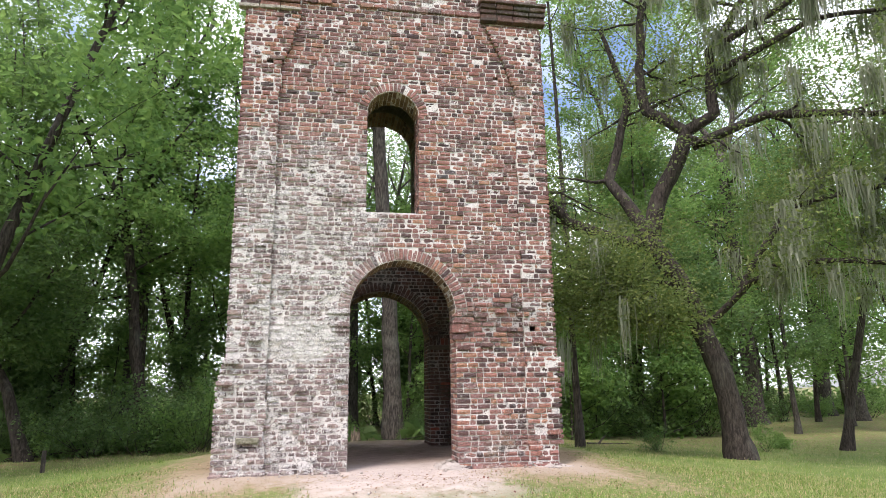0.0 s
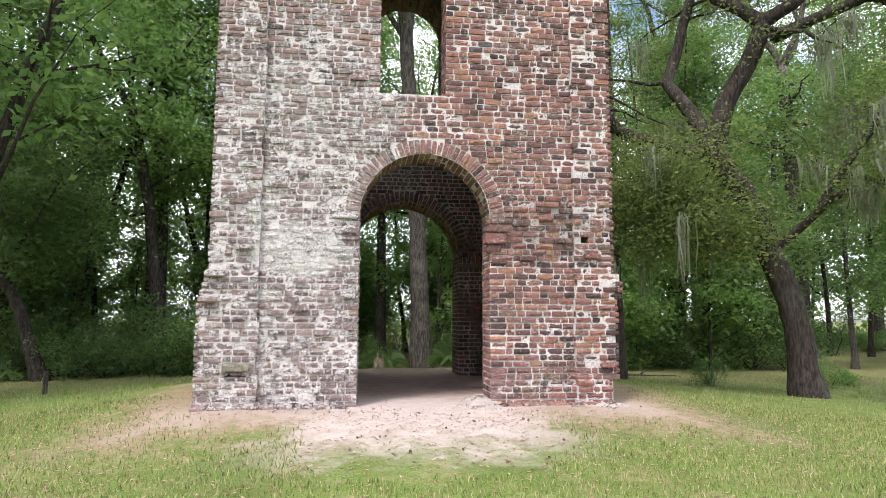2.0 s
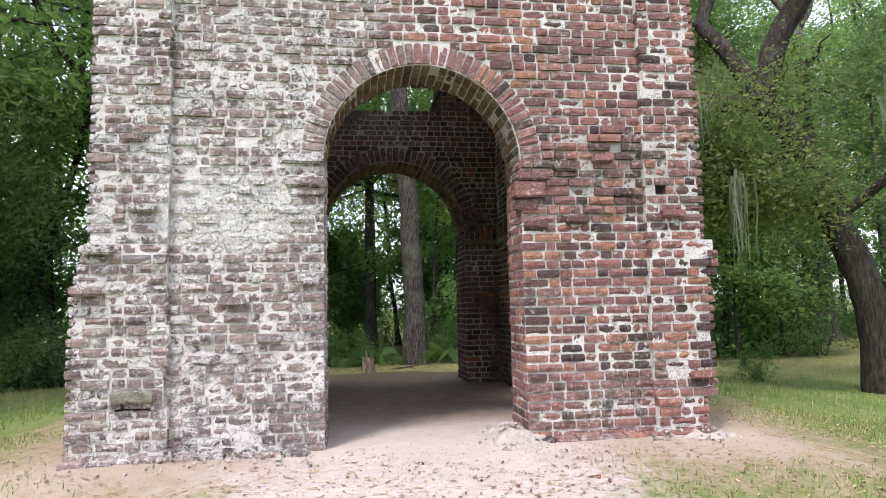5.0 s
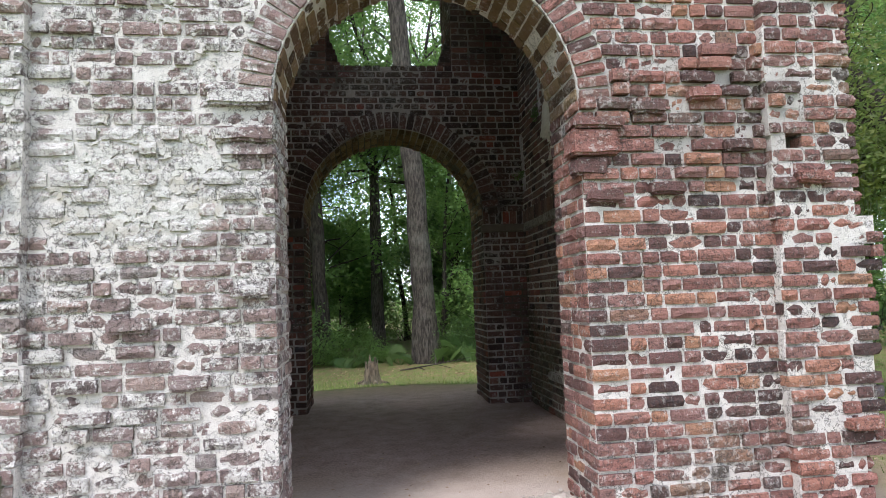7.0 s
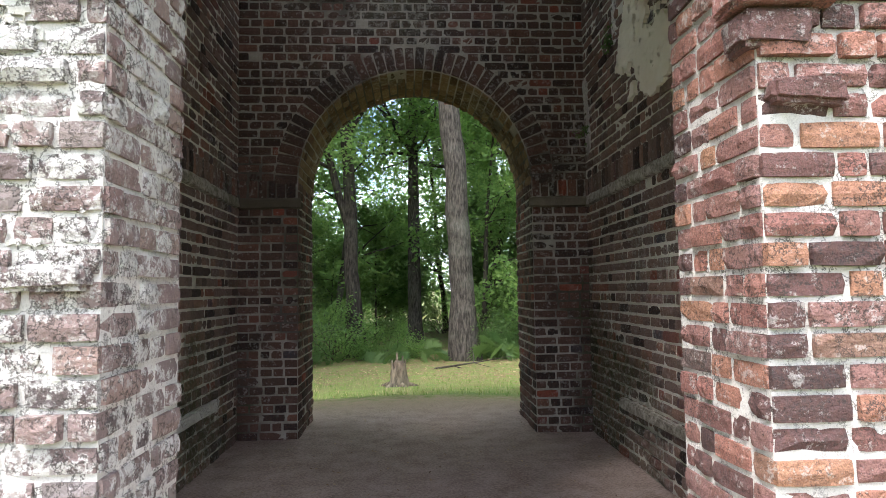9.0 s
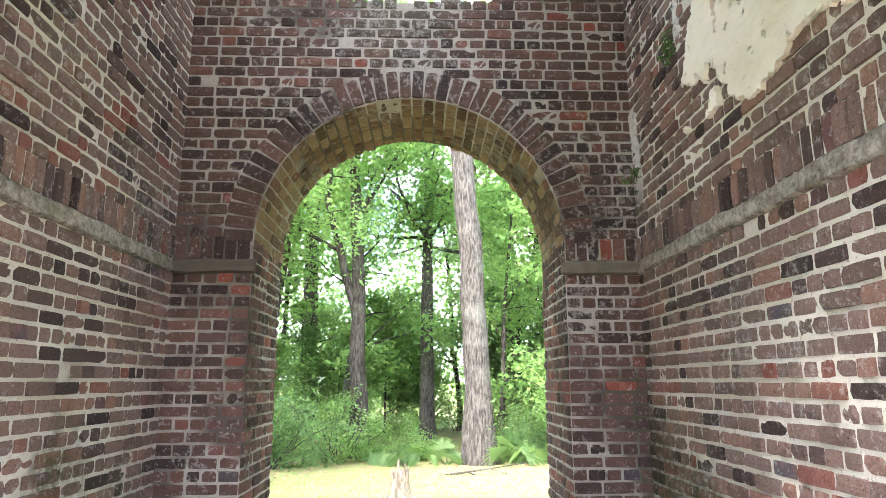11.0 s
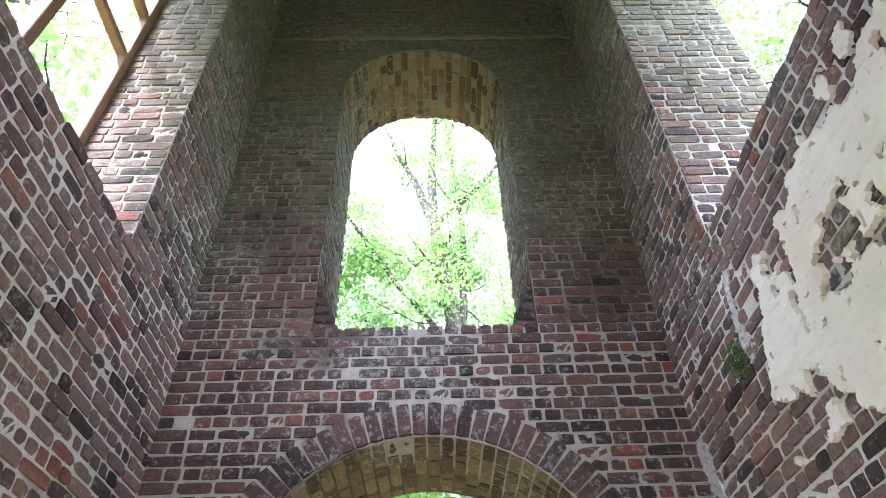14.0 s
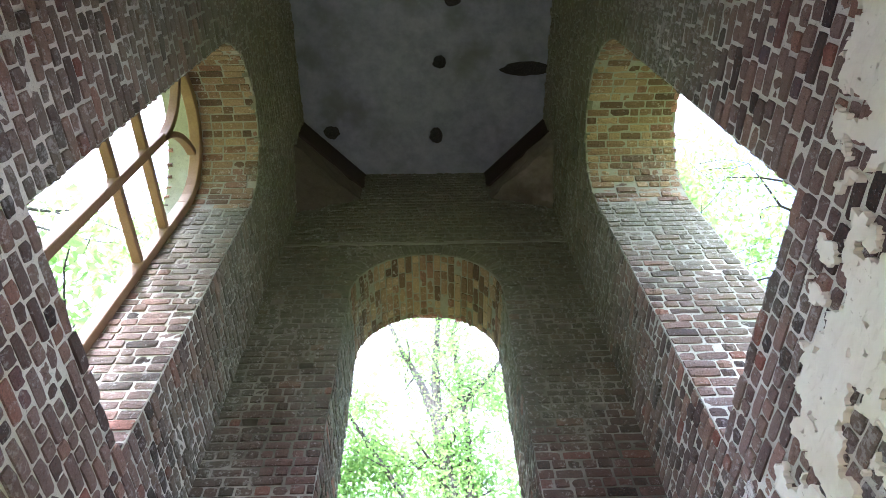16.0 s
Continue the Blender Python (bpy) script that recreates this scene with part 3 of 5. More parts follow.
def pilaster(name, lo, hi, side):
    """The pilaster's core, in short lifts whose inner edge is ragged."""
    bm = bmesh.new()
    z = FLOOR
    while z < 7.5:
        z2 = min(z + H * 2, 7.5)
        a, b = lo(z) + (0.04 if side < 0 else 0), hi(z) - (0.04 if side > 0 else 0)
        if not any(h.u0 > a and h.u1 < b and h.sill < z2 and h.crown > z for h in holes_f):
            box_bm(bm, (a, PIL_D, z), (b, YF + 0.02, z2 + 0.002))
        else:
            h = next(h for h in holes_f if h.u0 > a and h.u1 < b and h.sill < z2 and h.crown > z)
            box_bm(bm, (a, PIL_D, z), (h.u0, YF + 0.02, z2 + 0.002))
            box_bm(bm, (h.u1, PIL_D, z), (b, YF + 0.02, z2 + 0.002))
            for za, zb in ((z, h.sill), (h.crown, z2)):
                if zb - za > 0.004:
                    box_bm(bm, (h.u0 - 0.002, PIL_D + 0.003, za), (h.u1 + 0.002, YF + 0.02, zb))
        z = z2
    return part(name, bm, MORTAR_FRONT, wall_front, "corner pilaster of weathered brick")


def foot_l(z):
    """The left corner stands further out below a broken offset."""
    return XL - (0.12 * min(1, max(0, (1.72 - z) / 0.45)) if z < 1.72 else 0.0) + 0.02 * noise.noise((z * 5, 9.0, 0))


def foot_r(z):
    return XR + 0.02 + (0.11 if 1.36 < z < 1.62 else 0.04 if z < 1.36 else 0.0) - (0.1 if z < 0.3 else 0) + 0.02 * noise.noise((z * 5, 19.0, 0))


pilaster("pilaster", foot_l, pil_edge_l, -1)
pilaster("pilaster", pil_edge_r, foot_r, 1)

front = Bricks()
n_course = int((TOP - FLOOR) / H)
for k in range(n_course):
    z = FLOOR + (k + 0.5) * H
    gaps = [arch_f.gap(z, 0.2), win_f.gap(z, 0.17)] + [h.gap(z) for h in holes_f]
    a, b = (pil_edge_l(z), pil_edge_r(z)) if z < 7.5 else (XL, XR)
    rough = 0.008 if z < 3.6 else 0.006
    miss = 0.012 if z < 3 else 0.004
    worn = 1.9 < z < 2.75
    for s0, s1 in spans_left(a, b, gaps):
        deep = 0.012 + 0.010 * noise.noise((s0 * 1.3, z * 1.7, 2.0))
        front.course(ALONG_X, (0, -1, 0), [(s0, s1)], z, H, proud=(0.024, 0.018) if worn and s0 > 0 else ((0.011, 0.010) if s1 < 0.3 and z < 5 else (max(0.012, deep), 0.007)), missing=miss, d=YF, lap=0.010, depth=0.09, joint=0.018)
    if z < 7.5:
        for s0, s1 in ((foot_l(z), a), (b, foot_r(z))):
            front.course(ALONG_X, (0, -1, 0), spans_left(s0, s1, [h.gap(z) for h in holes_f]), z, H, proud=(0.012, 0.009), missing=miss * 0.6, d=PIL_D, flip=2, lap=0.008, depth=0.11, joint=0.018)
arch_ring(front, ALONG_X, (0, -1, 0), arch_f, 0.19, YF, 40)
arch_ring(front, ALONG_X, (0, -1, 0), win_f, 0.16, YF, 24)
reveal(front, ALONG_X, (1, 0, 0), arch_f.u0, YF, YFI, FLOOR, arch_f.spring)
reveal(front, ALONG_X, (-1, 0, 0), arch_f.u1, YF, YFI, FLOOR, arch_f.spring)
reveal(front, ALONG_X, (1, 0, 0), win_f.u0, YF, YFI, win_f.sill, win_f.spring)
reveal(front, ALONG_X, (-1, 0, 0), win_f.u1, YF, YFI, win_f.sill, win_f.spring)
front.build(wall_front, BRICK_FRONT, pick=lambda x, y, z: y < 0.3 and 0.95 < x < 2.6 and 0.25 < z < 2.35)
soff = Bricks()
arch_soffit(soff, ALONG_X, arch_f, YF, YFI, 34)
arch_soffit(soff, ALONG_X, win_f, YF, YFI, 18)
soff.build(wall_front, BRICK_SOFFIT, rest="arch_soffit")


# outer faces that the walk never sees close: the same courses, simply laid
def plain_face(parent, at, out, u0, u1, d, gapf, material, z0=FLOOR, z1=TOP):
    b = Bricks()
    z = z0
    while z < z1 - 0.04:
        b.course(at, out, spans_left(u0, u1, gapf(z + H / 2)), z + H / 2, H, length=0.235, heads=0.3, d=d)
        z += H
    b.build(parent, material)


plain_face(wall_left, ALONG_Y, (-1, 0, 0), 0.0, YB, XL, lambda z: [win_out.gap(z)], BRICK_FRONT)
plain_face(wall_right, ALONG_Y, (1, 0, 0), 0.0, YB, XR, lambda z: [win_s.gap(z)], BRICK_FRONT)
plain_face(wall_back, ALONG_X, (0, 1, 0), XL, XR, YB, lambda z: [arch_b.gap(z), win_b.gap(z)], BRICK_FRONT)
plain_face(wall_front, ALONG_X, (0, 1, 0), XLI, XRI, YFI, lambda z: [arch_f.gap(z), win_f.gap(z)], BRICK_INNER, z1=9.9)

# back wall, inner face
BAND0, BAND1, SOLD = 2.06, 2.155, 2.325


def bond_at(z):
    """English bond: courses of stretchers and of headers by turns."""
    return "stretchers" if round((z - FLOOR) / H) % 2 else "headers"


back = Bricks()
z = FLOOR
while z < 9.88:
    zc = z + H / 2
    gaps = [arch_b.gap(zc, 0.215), win_b.gap(zc, 0.0 if zc < win_b.spring else 0.2)] + [h.gap(zc) for h in holes_b]
    if z + H > BAND0 + 0.02 and z < SOLD - 0.02:
        gaps += [(XLI - 1, arch_b.u0 + 0.01), (arch_b.u1 - 0.01, XRI + 1)]
    back.course(ALONG_X, (0, -1, 0), spans_left(XLI, XRI, gaps), zc, H, proud=(0.009, 0.005), missing=0.002, d=YBI, lap=0.006, bond=bond_at(z))
    z += H
arch_ring(back, ALONG_X, (0, -1, 0), arch_b, 0.215, YBI, 40, 0.014)
arch_ring(back, ALONG_X, (0, -1, 0), win_b, 0.20, YBI, 30, 0.008)
for u0, u1, out in ((arch_b.u0, None, 1), (arch_b.u1, None, -1)):
    reveal(back, ALONG_X, (out, 0, 0), u0, YBI, YB, FLOOR, arch_b.spring)
for u0, out in ((win_b.u0, 1), (win_b.u1, -1)):
    reveal(back, ALONG_X, (out, 0, 0), u0, YBI, YB, win_b.sill, win_b.spring)


def soldiers(bricks, at, out, u0, u1, d, z0, z1, w=0.068):
    u = u0
    while u < u1 - 0.03:
        p, q = np.array(at(u, d, 0)), np.array(at(u + 0.1, d, 0))
        ww = w * RNG.normal(1, 0.08)
        bricks.add(at(u + ww / 2, d, (z0 + z1) / 2), (q - p) / 0.1, out, (0, 0, 1.0), ww - 0.014, z1 - z0 - 0.012, 0.05, RNG.normal(0.012, 0.005))
        u += ww


soldiers(back, ALONG_X, (0, -1, 0), XLI, arch_b.u0, YBI, BAND1, SOLD, 0.085)
soldiers(back, ALONG_X, (0, -1, 0), arch_b.u1, XRI, YBI, BAND1, SOLD, 0.085)
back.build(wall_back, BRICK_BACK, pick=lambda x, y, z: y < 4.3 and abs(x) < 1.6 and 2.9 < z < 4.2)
soff = Bricks()
arch_soffit(soff, ALONG_X, arch_b, YBI, YB, 40)
arch_soffit(soff, ALONG_X, win_b, YBI, YB, 30)
soff.build(wall_back, BRICK_SOFFIT, rest="arch_soffit")

# broken brick steps at the foot of the back window
for s in (-1, 1):
    bm = bmesh.new()
    for i in range(5):
        w = 0.17 - 0.03 * i
        box_bm(bm, (min(s * 0.77, s * (0.77 - w)), YBI + 0.02, 4.13 + i * H), (max(s * 0.77, s * (0.77 - w)), YB - 0.05, 4.13 + (i + 1) * H - 0.01))
    bmesh.ops.bevel(bm, geom=bm.edges[:], offset=0.01, segments=1, affect="EDGES")
    roughen(bm, 0.02, 9)
    part("jamb_foot", bm, BRICK_BACK, wall_back)


def band(name, at, u0, u1, d0, d1, parent, material, label):
    """A weathered string course, worn uneven along its edge."""
    bm = bmesh.new()
    n = max(2, int((u1 - u0) / 0.06))
    sec = [(d0, BAND0), (d1, BAND0 + 0.012), (d1, BAND1 - 0.02), (d0 + (d1 - d0) * 0.7, BAND1), (d0, BAND1)]
    rings = []
    for i in range(n + 1):
        u = u0 + (u1 - u0) * i / n
        rings.append([bm.verts.new(at(u, d + (0.016 * noise.noise((u * 7, zz * 9, d0)) if d != d0 else 0), zz + 0.014 * noise.noise((u * 5, zz * 9, d0 + 2)))) for d, zz in sec])
    for a, b in zip(rings, rings[1:]):
        for i in range(len(sec) - 1):
            bm.faces.new((a[i], b[i], b[i + 1], a[i + 1]))
    bm.faces.new(rings[0])
    bm.faces.new(rings[-1])
    bmesh.ops.recalc_face_normals(bm, faces=bm.faces)
    return part(name, bm, material, parent, label)


band("string_course", ALONG_X, XLI, arch_b.u0 + 0.03, YBI, YBI - 0.05, wall_back, CORBEL, "dark brown moulding at the arch's springing")
band("string_course", ALONG_X, arch_b.u1 - 0.03, XRI, YBI, YBI - 0.05, wall_back, CORBEL, "dark brown moulding at the arch's springing")

# side walls, inner faces, with string course and soldiers
for wall, d, out, side in ((wall_left, XLI, (1, 0, 0), 1), (wall_right, XRI, (-1, 0, 0), -1)):
    sb = Bricks()
    z = FLOOR
    while z < 9.88:
        zc = z + H / 2
        gaps = [win_s.gap(zc)]
        if z + H > BAND0 + 0.02 and z < SOLD - 0.02:
            gaps.append((0, 9))
        sb.course(ALONG_Y, out, spans_left(YFI, YBI, gaps), zc, H, proud=(0.009, 0.0045), missing=0.002, d=d, flip=3 + side, length=0.212, head=0.104, joint=0.021, bond=bond_at(z))
        z += H
    soldiers(sb, ALONG_Y, out, YFI, YBI, d, BAND1, SOLD)
    deep = (XR - XRI if side < 0 else XLI - XLM) - 0.01
    reveal(sb, ALONG_Y, (0, 1, 0), win_s.u0, min(d, d - side * deep), max(d, d - side * deep), win_s.sill, win_s.spring)
    reveal(sb, ALONG_Y, (0, -1, 0), win_s.u1, min(d, d - side * deep), max(d, d - side * deep), win_s.sill, win_s.spring)
    # bricks on the sill
    dd = min(d, d - side * deep)
    for i in range(int(deep / 0.1)):
        sb.course(lambda u, _, zz, dd=dd, i=i: (dd + 0.05 + i * 0.1, u, win_s.sill), (0, 0, 1), [(win_s.u0, win_s.u1)], 0, 0.1)
    sb.build(wall, BRICK_INNER, pick=lambda x, y, z: abs(x) < 1.65 and 2.3 < y < 4.15 and 1.0 < z < 2.06)
    ss = Bricks()
    arch_soffit(ss, ALONG_Y, win_s, min(d, d - side * deep), max(d, d - side * deep), 30)
    ss.build(wall, BRICK_SOFFIT, rest="arch_soffit")
    band("string_course", ALONG_Y, YFI, YBI - 0.04, d, d + side * 0.03, wall, STONE, "worn lime and stone string course")

# ceiling slab and the corner corbels that carry it
bm = bmesh.new()
box_bm(bm, (XLI, YFI, 9.9), (XRI, YBI, 10.12))
me = bpy.data.meshes.new("ceiling")
bm.to_mesh(me)
bm.free()
me.materials.append(CONCRETE)
ceiling = tagged(new("ceiling", me), "dark stained concrete ceiling slab of the tower", "ceiling", kind="structure")
bm = bmesh.new()
box_bm(bm, (XL, YF, TOP), (XR, YB, TOP + 0.15))
me = bpy.data.meshes.new("roof")
bm.to_mesh(me)
bm.free()
me.materials.append(CONCRETE)
tagged(new("roof", me), "flat weathered cap over the tower", "roof", kind="structure")



def ground():
    """One sheet, fine round the tower and coarse to the horizon."""
    def steps(c):
        s, out, d = 0.0, [0.0], 0.18
        while s < 900:
            s += d
            if s > 9:
                d *= 1.13
            out.append(s)
        return sorted({round(c - v, 4) for v in out} | {round(c + v, 4) for v in out})
    xs, ys = steps(0.0), steps(-1.0)
    verts = [(x, y, ground_z(x, y)) for y in ys for x in xs]
    n = len(xs)
    faces = [(j * n + i, j * n + i + 1, (j + 1) * n + i + 1, (j + 1) * n + i) for j in range(len(ys) - 1) for i in range(n - 1)]
    return tagged(new("ground", mesh_of("ground", verts, faces, GROUND, True)), "lawn, trodden pale sand and dark earth floor", "ground", kind="structure")


ground()


# ---------------------------------------------------------------- trees and plants
def tube(verts, faces, pts, radii, sides=8, rng=None, lump=0.06):
    """A tapered round limb along pts."""
    base = len(verts)
    pts = [Vector(p) for p in pts]
    side = None
    for i, (p, r) in enumerate(zip(pts, radii)):
        t = (pts[min(i + 1, len(pts) - 1)] - pts[max(i - 1, 0)]).normalized()
        if side is None:
            side = t.orthogonal().normalized()
        side = (side - t * side.dot(t)).normalized()
        up = t.cross(side)
        for k in range(sides):
            a = 2 * math.pi * k / sides
            rr = r * (1 + (rng.uniform(-lump, lump) if rng else 0))
            verts.append(p + side * (math.cos(a) * rr) + up * (math.sin(a) * rr))
    for i in range(len(pts) - 1):
        for k in range(sides):
            a, b = base + i * sides + k, base + i * sides + (k + 1) % sides
            faces.append((a, b, b + sides, a + sides))
    tip = len(verts)
    verts.append(pts[-1])
    for k in range(sides):
        faces.append((base + (len(pts) - 1) * sides + k, base + (len(pts) - 1) * sides + (k + 1) % sides, tip))


def limb(verts, faces, tips, rng, start, way, length, radius, depth, droop=0.0, sides=6, wander=0.28, kids=3):
    """A wandering limb with smaller limbs on it; notes the places where leaves sit."""
    n = max(4, int(length / 0.7))
    p, d = Vector(start), Vector(way).normalized()
    pts, rad = [p.copy()], [radius]
    for i in range(n):
        d = (d + Vector((rng.gauss(0, wander), rng.gauss(0, wander), rng.gauss(0, wander) * 0.7 + 0.05 - droop * 0.1))).normalized()
        p = p + d * (length / n)
        pts.append(p.copy())
        rad.append(max(0.008, radius * (1 - 0.8 * (i + 1) / n)))
        if depth == 0 or i > n * 0.55:
            tips.append(p.copy())
    tube(verts, faces, pts, rad, sides if radius > 0.03 else 4, rng)
    if depth > 0:
        for k in range(kids):
            i = rng.randint(max(1, n // 3), n)
            s = (d.orthogonal() * rng.choice((-1, 1)) + Vector((rng.uniform(-1, 1), rng.uniform(-1, 1), rng.uniform(-0.2, 0.6)))).normalized()
            limb(verts, faces, tips, rng, pts[i], (d * 0.5 + s).normalized(), length * rng.uniform(0.4, 0.6), rad[i] * 0.65, depth - 1, droop, sides, wander, kids)


def leaves(places, count, size, spread, seed, flat=0.6, rise=0.0):
    """Small folded leaves in loose clumps round the given places."""
    g = np.random.default_rng(seed)
    c = np.array([tuple(p) for p in places])
    which = g.integers(len(c), size=count)
    clump = g.uniform(0.45, 1.35, len(c))[which]
    pos = c[which] + g.normal(0, 1, (count, 3)) * np.array((1, 1, flat)) * spread * clump[:, None]
    pos[:, 2] += rise
    a = g.normal(0, 1, (count, 3))
    a[:, 2] = a[:, 2] * 0.6 - 0.25
    a /= np.linalg.norm(a, axis=1)[:, None]
    n = g.normal(0, 1, (count, 3)) + np.array((0, 0, 0.9))
    b = np.cross(n, a)
    b /= np.linalg.norm(b, axis=1)[:, None]
    up = np.cross(a, b)
    s = (size * g.uniform(0.6, 1.4, count))[:, None]
    v = np.stack((pos - a * s * 0.5, pos + b * s * 0.27 + up * s * 0.08, pos + a * s * 0.55, pos - b * s * 0.27 + up * s * 0.08), 1).reshape(-1, 3)
    f = np.arange(count * 4).reshape(-1, 4)
    return v.tolist(), f.tolist()


def make_tree(name, seed, height, radius, bark, leaf, clear, spread, count, size, label, limbs=11, fork=False, puff=0.55, lean=0.04, reach=1.0):
    """A tapered, slightly bent trunk with limbs, and a ragged crown of leaves."""
    rng = random.Random(seed)
    verts, faces, tips = [], [], []
    pts, rad, p = [], [], Vector((0, 0, -0.3))
    n = 14
    bend = Vector((rng.uniform(-lean, lean), rng.uniform(-lean, lean), 0))
    top = height * (0.55 if fork else 0.93)
    for i in range(n + 1):
        t = i / n
        flare = 1 + 0.7 * max(0, 1 - t * n / 1.2)
        pts.append(p.copy())
        rad.append(max(0.02, radius * flare * (1 - (0.45 if fork else 0.88) * t)))
        bend += Vector((rng.gauss(0, lean * 0.45), rng.gauss(0, lean * 0.45), 0))
        p = p + Vector((bend.x, bend.y, 1)) * (top + 0.3) / n
    tube(verts, faces, pts, rad, 12, rng, 0.05)
    if fork:
        for k in range(3):
            a = 2.1 * k + rng.uniform(-0.4, 0.4)
            limb(verts, faces, tips, rng, pts[-1] - Vector((0, 0, 0.15)), (math.cos(a) * 0.42, math.sin(a) * 0.42, 1), height * rng.uniform(0.36, 0.46), rad[-1] * 0.72, 2, 0, 8, 0.13, 4)
    for k in range(limbs):
        t = clear + (0.97 - clear) * (k + rng.random()) / limbs
        i = min(n - 1, int(t * n))
        a = rng.uniform(0, 6.283)
        ln = spread * (1.1 - 0.65 * max(0, t - clear) / (1 - clear)) * rng.uniform(0.6, 1.15)
        limb(verts, faces, tips, rng, pts[i], (math.cos(a), math.sin(a), rng.uniform(0.15, 0.8)), ln, max(0.025, rad[i] * 0.42), 1, 0.2, 6, 0.22, 3)
    root = new(name)
    trunk = new("trunk", mesh_of("trunk", verts, faces, bark, True))
    trunk.parent = root
    v, f = leaves(tips, count, size, puff, seed)
    crown = new("crown", mesh_of("crown", v, f, leaf))
    crown.parent = root
    return tagged(root, label, "tree", "trees of the wood")


def drawn_tree(seed, x, y, runs, bark, leaf, count, size, puff, label, trunk_sides=14):
    """A tree whose stems follow given lines: runs of (points, base radius, tip radius, side limbs, their length)."""
    rng = random.Random(seed)
    base = Vector((x, y, ground_z(x, y)))
    verts, faces, tips = [], [], []
    for points, r0, r1, kids, length in runs:
        ctl = [Vector(p) - base for p in points]
        pts = []
        for a, b in zip(ctl, ctl[1:]):
            n = max(3, int((b - a).length / 0.7))
            for k in range(n):
                q = a.lerp(b, k / n)
                pts.append(q + 0.07 * min(1.0, q.length / 3) * noise.noise_vector(q * 0.8 + Vector((seed, 0, 0))))
        pts.append(ctl[-1])
        m = len(pts)
        rad = [r0 + (r1 - r0) * i / (m - 1) for i in range(m)]
        if ctl[0].z < 0.5:
            for i in range(3):
                rad[i] *= 1.5 - 0.17 * i
        tube(verts, faces, pts, rad, trunk_sides if r0 > 0.2 else 8, rng, 0.07)
        tips.append(pts[-1])
        for k in range(kids):
            i = rng.randint(m * 6 // 10 if r0 > 0.2 else m // 4, m - 1)
            a = rng.uniform(0, 6.283)
            limb(verts, faces, tips, rng, pts[i], (math.cos(a), math.sin(a), rng.uniform(-0.1, 0.6)), length * rng.uniform(0.5, 1.2), max(0.02, rad[i] * 0.3), 1, 0.3, 6, 0.26, 3)
    root = new("tree")
    trunk = new("trunk", mesh_of("trunk", verts, faces, bark, True))
    trunk.parent = root
    v, f = leaves(tips, count, size, puff, seed)
    crown = new("crown", mesh_of("crown", v, f, leaf))
    crown.parent = root
    root.matrix_basis = Matrix.Translation(base)
    return tagged(root, label, "tree", "trees of the wood")


def make_bush(seed, height, count, size, leaf, label, name="bush"):
    rng = random.Random(seed)
    verts, faces, tips = [], [], []
    for k in range(9):
        a = rng.uniform(0, 6.283)
        limb(verts, faces, tips, rng, (rng.gauss(0, 0.15), rng.gauss(0, 0.15), -0.1), (math.cos(a) * 0.6, math.sin(a) * 0.6, 1), height * rng.uniform(0.6, 1.1), 0.022, 1, 0.3, 4, 0.25, 3)
    root = new(name)
    st = new("stem", mesh_of("stem", verts, faces, BARK_DARK))
    st.parent = root
    v, f = leaves(tips, count, size, 0.26, seed + 1, 0.8)
    lv = new("foliage", mesh_of("foliage", v, f, leaf))
    lv.parent = root
    return tagged(root, label, "bush", "undergrowth at the wood's edge")


def stand(x, y, turn=0.0, tilt=0.0):
    return pose(x, y, ground_z(x, y) - 0.02, 0, tilt, 0) @ pose(0, 0, 0, 0, 0, turn)


def plant(proto, x, y, turn, s):
    ob = copy_thing(proto, stand(x, y, turn))
    ob.scale = (s, s, s)
    return ob


WR = random.Random(11)
slim = [make_tree("tree", 20 + i, 17 + 2 * i, 0.15 + 0.02 * i, BARK_DARK if i != 1 else BARK, (LEAF, LEAF_DEEP, LEAF)[i], 0.22, 3.6, 7500, 0.22, "slender dark-trunked hardwood tree with fresh green leaves", 15, lean=0.09) for i in range(3)]
tall = [make_tree("tree", 40 + i, 27 - 3 * i, 0.44 - 0.08 * i, BARK, LEAF, 0.72, 5.4, 16000, 0.20, "tall grey-barked hardwood with a high open crown", 12, True, lean=0.008) for i in range(2)]
low = [make_tree("tree", 60 + i, 6.0 + 1.5 * i, 0.06, BARK_DARK, (LEAF, LEAF_DEEP)[i % 2], 0.12, 2.1, 6000, 0.17, "young leafy understorey tree at the wood's edge", 12, puff=0.42) for i in range(2)]
bushes = [make_bush(80 + i, 1.5 + 0.5 * i, 2600, 0.12, (LEAF, LEAF_DEEP, LEAF)[i], "dense green bush in the undergrowth") for i in range(3)]
homes = ((slim[0], -12.6, 22.5), (slim[1], -14.0, 16.0), (slim[2], -6.2, 23.5), (tall[0], 1.55, 17.5), (tall[1], -13.5, 5.5), (low[0], -16.5, 17.5), (low[1], 6.5, 21.0), (bushes[0], -7.0, 16.5), (bushes[1], -4.2, 17.5), (bushes[2], 4.6, 18.0))
for ob, x, y in homes:
    ob.matrix_basis = stand(x, y, WR.uniform(0, 360))

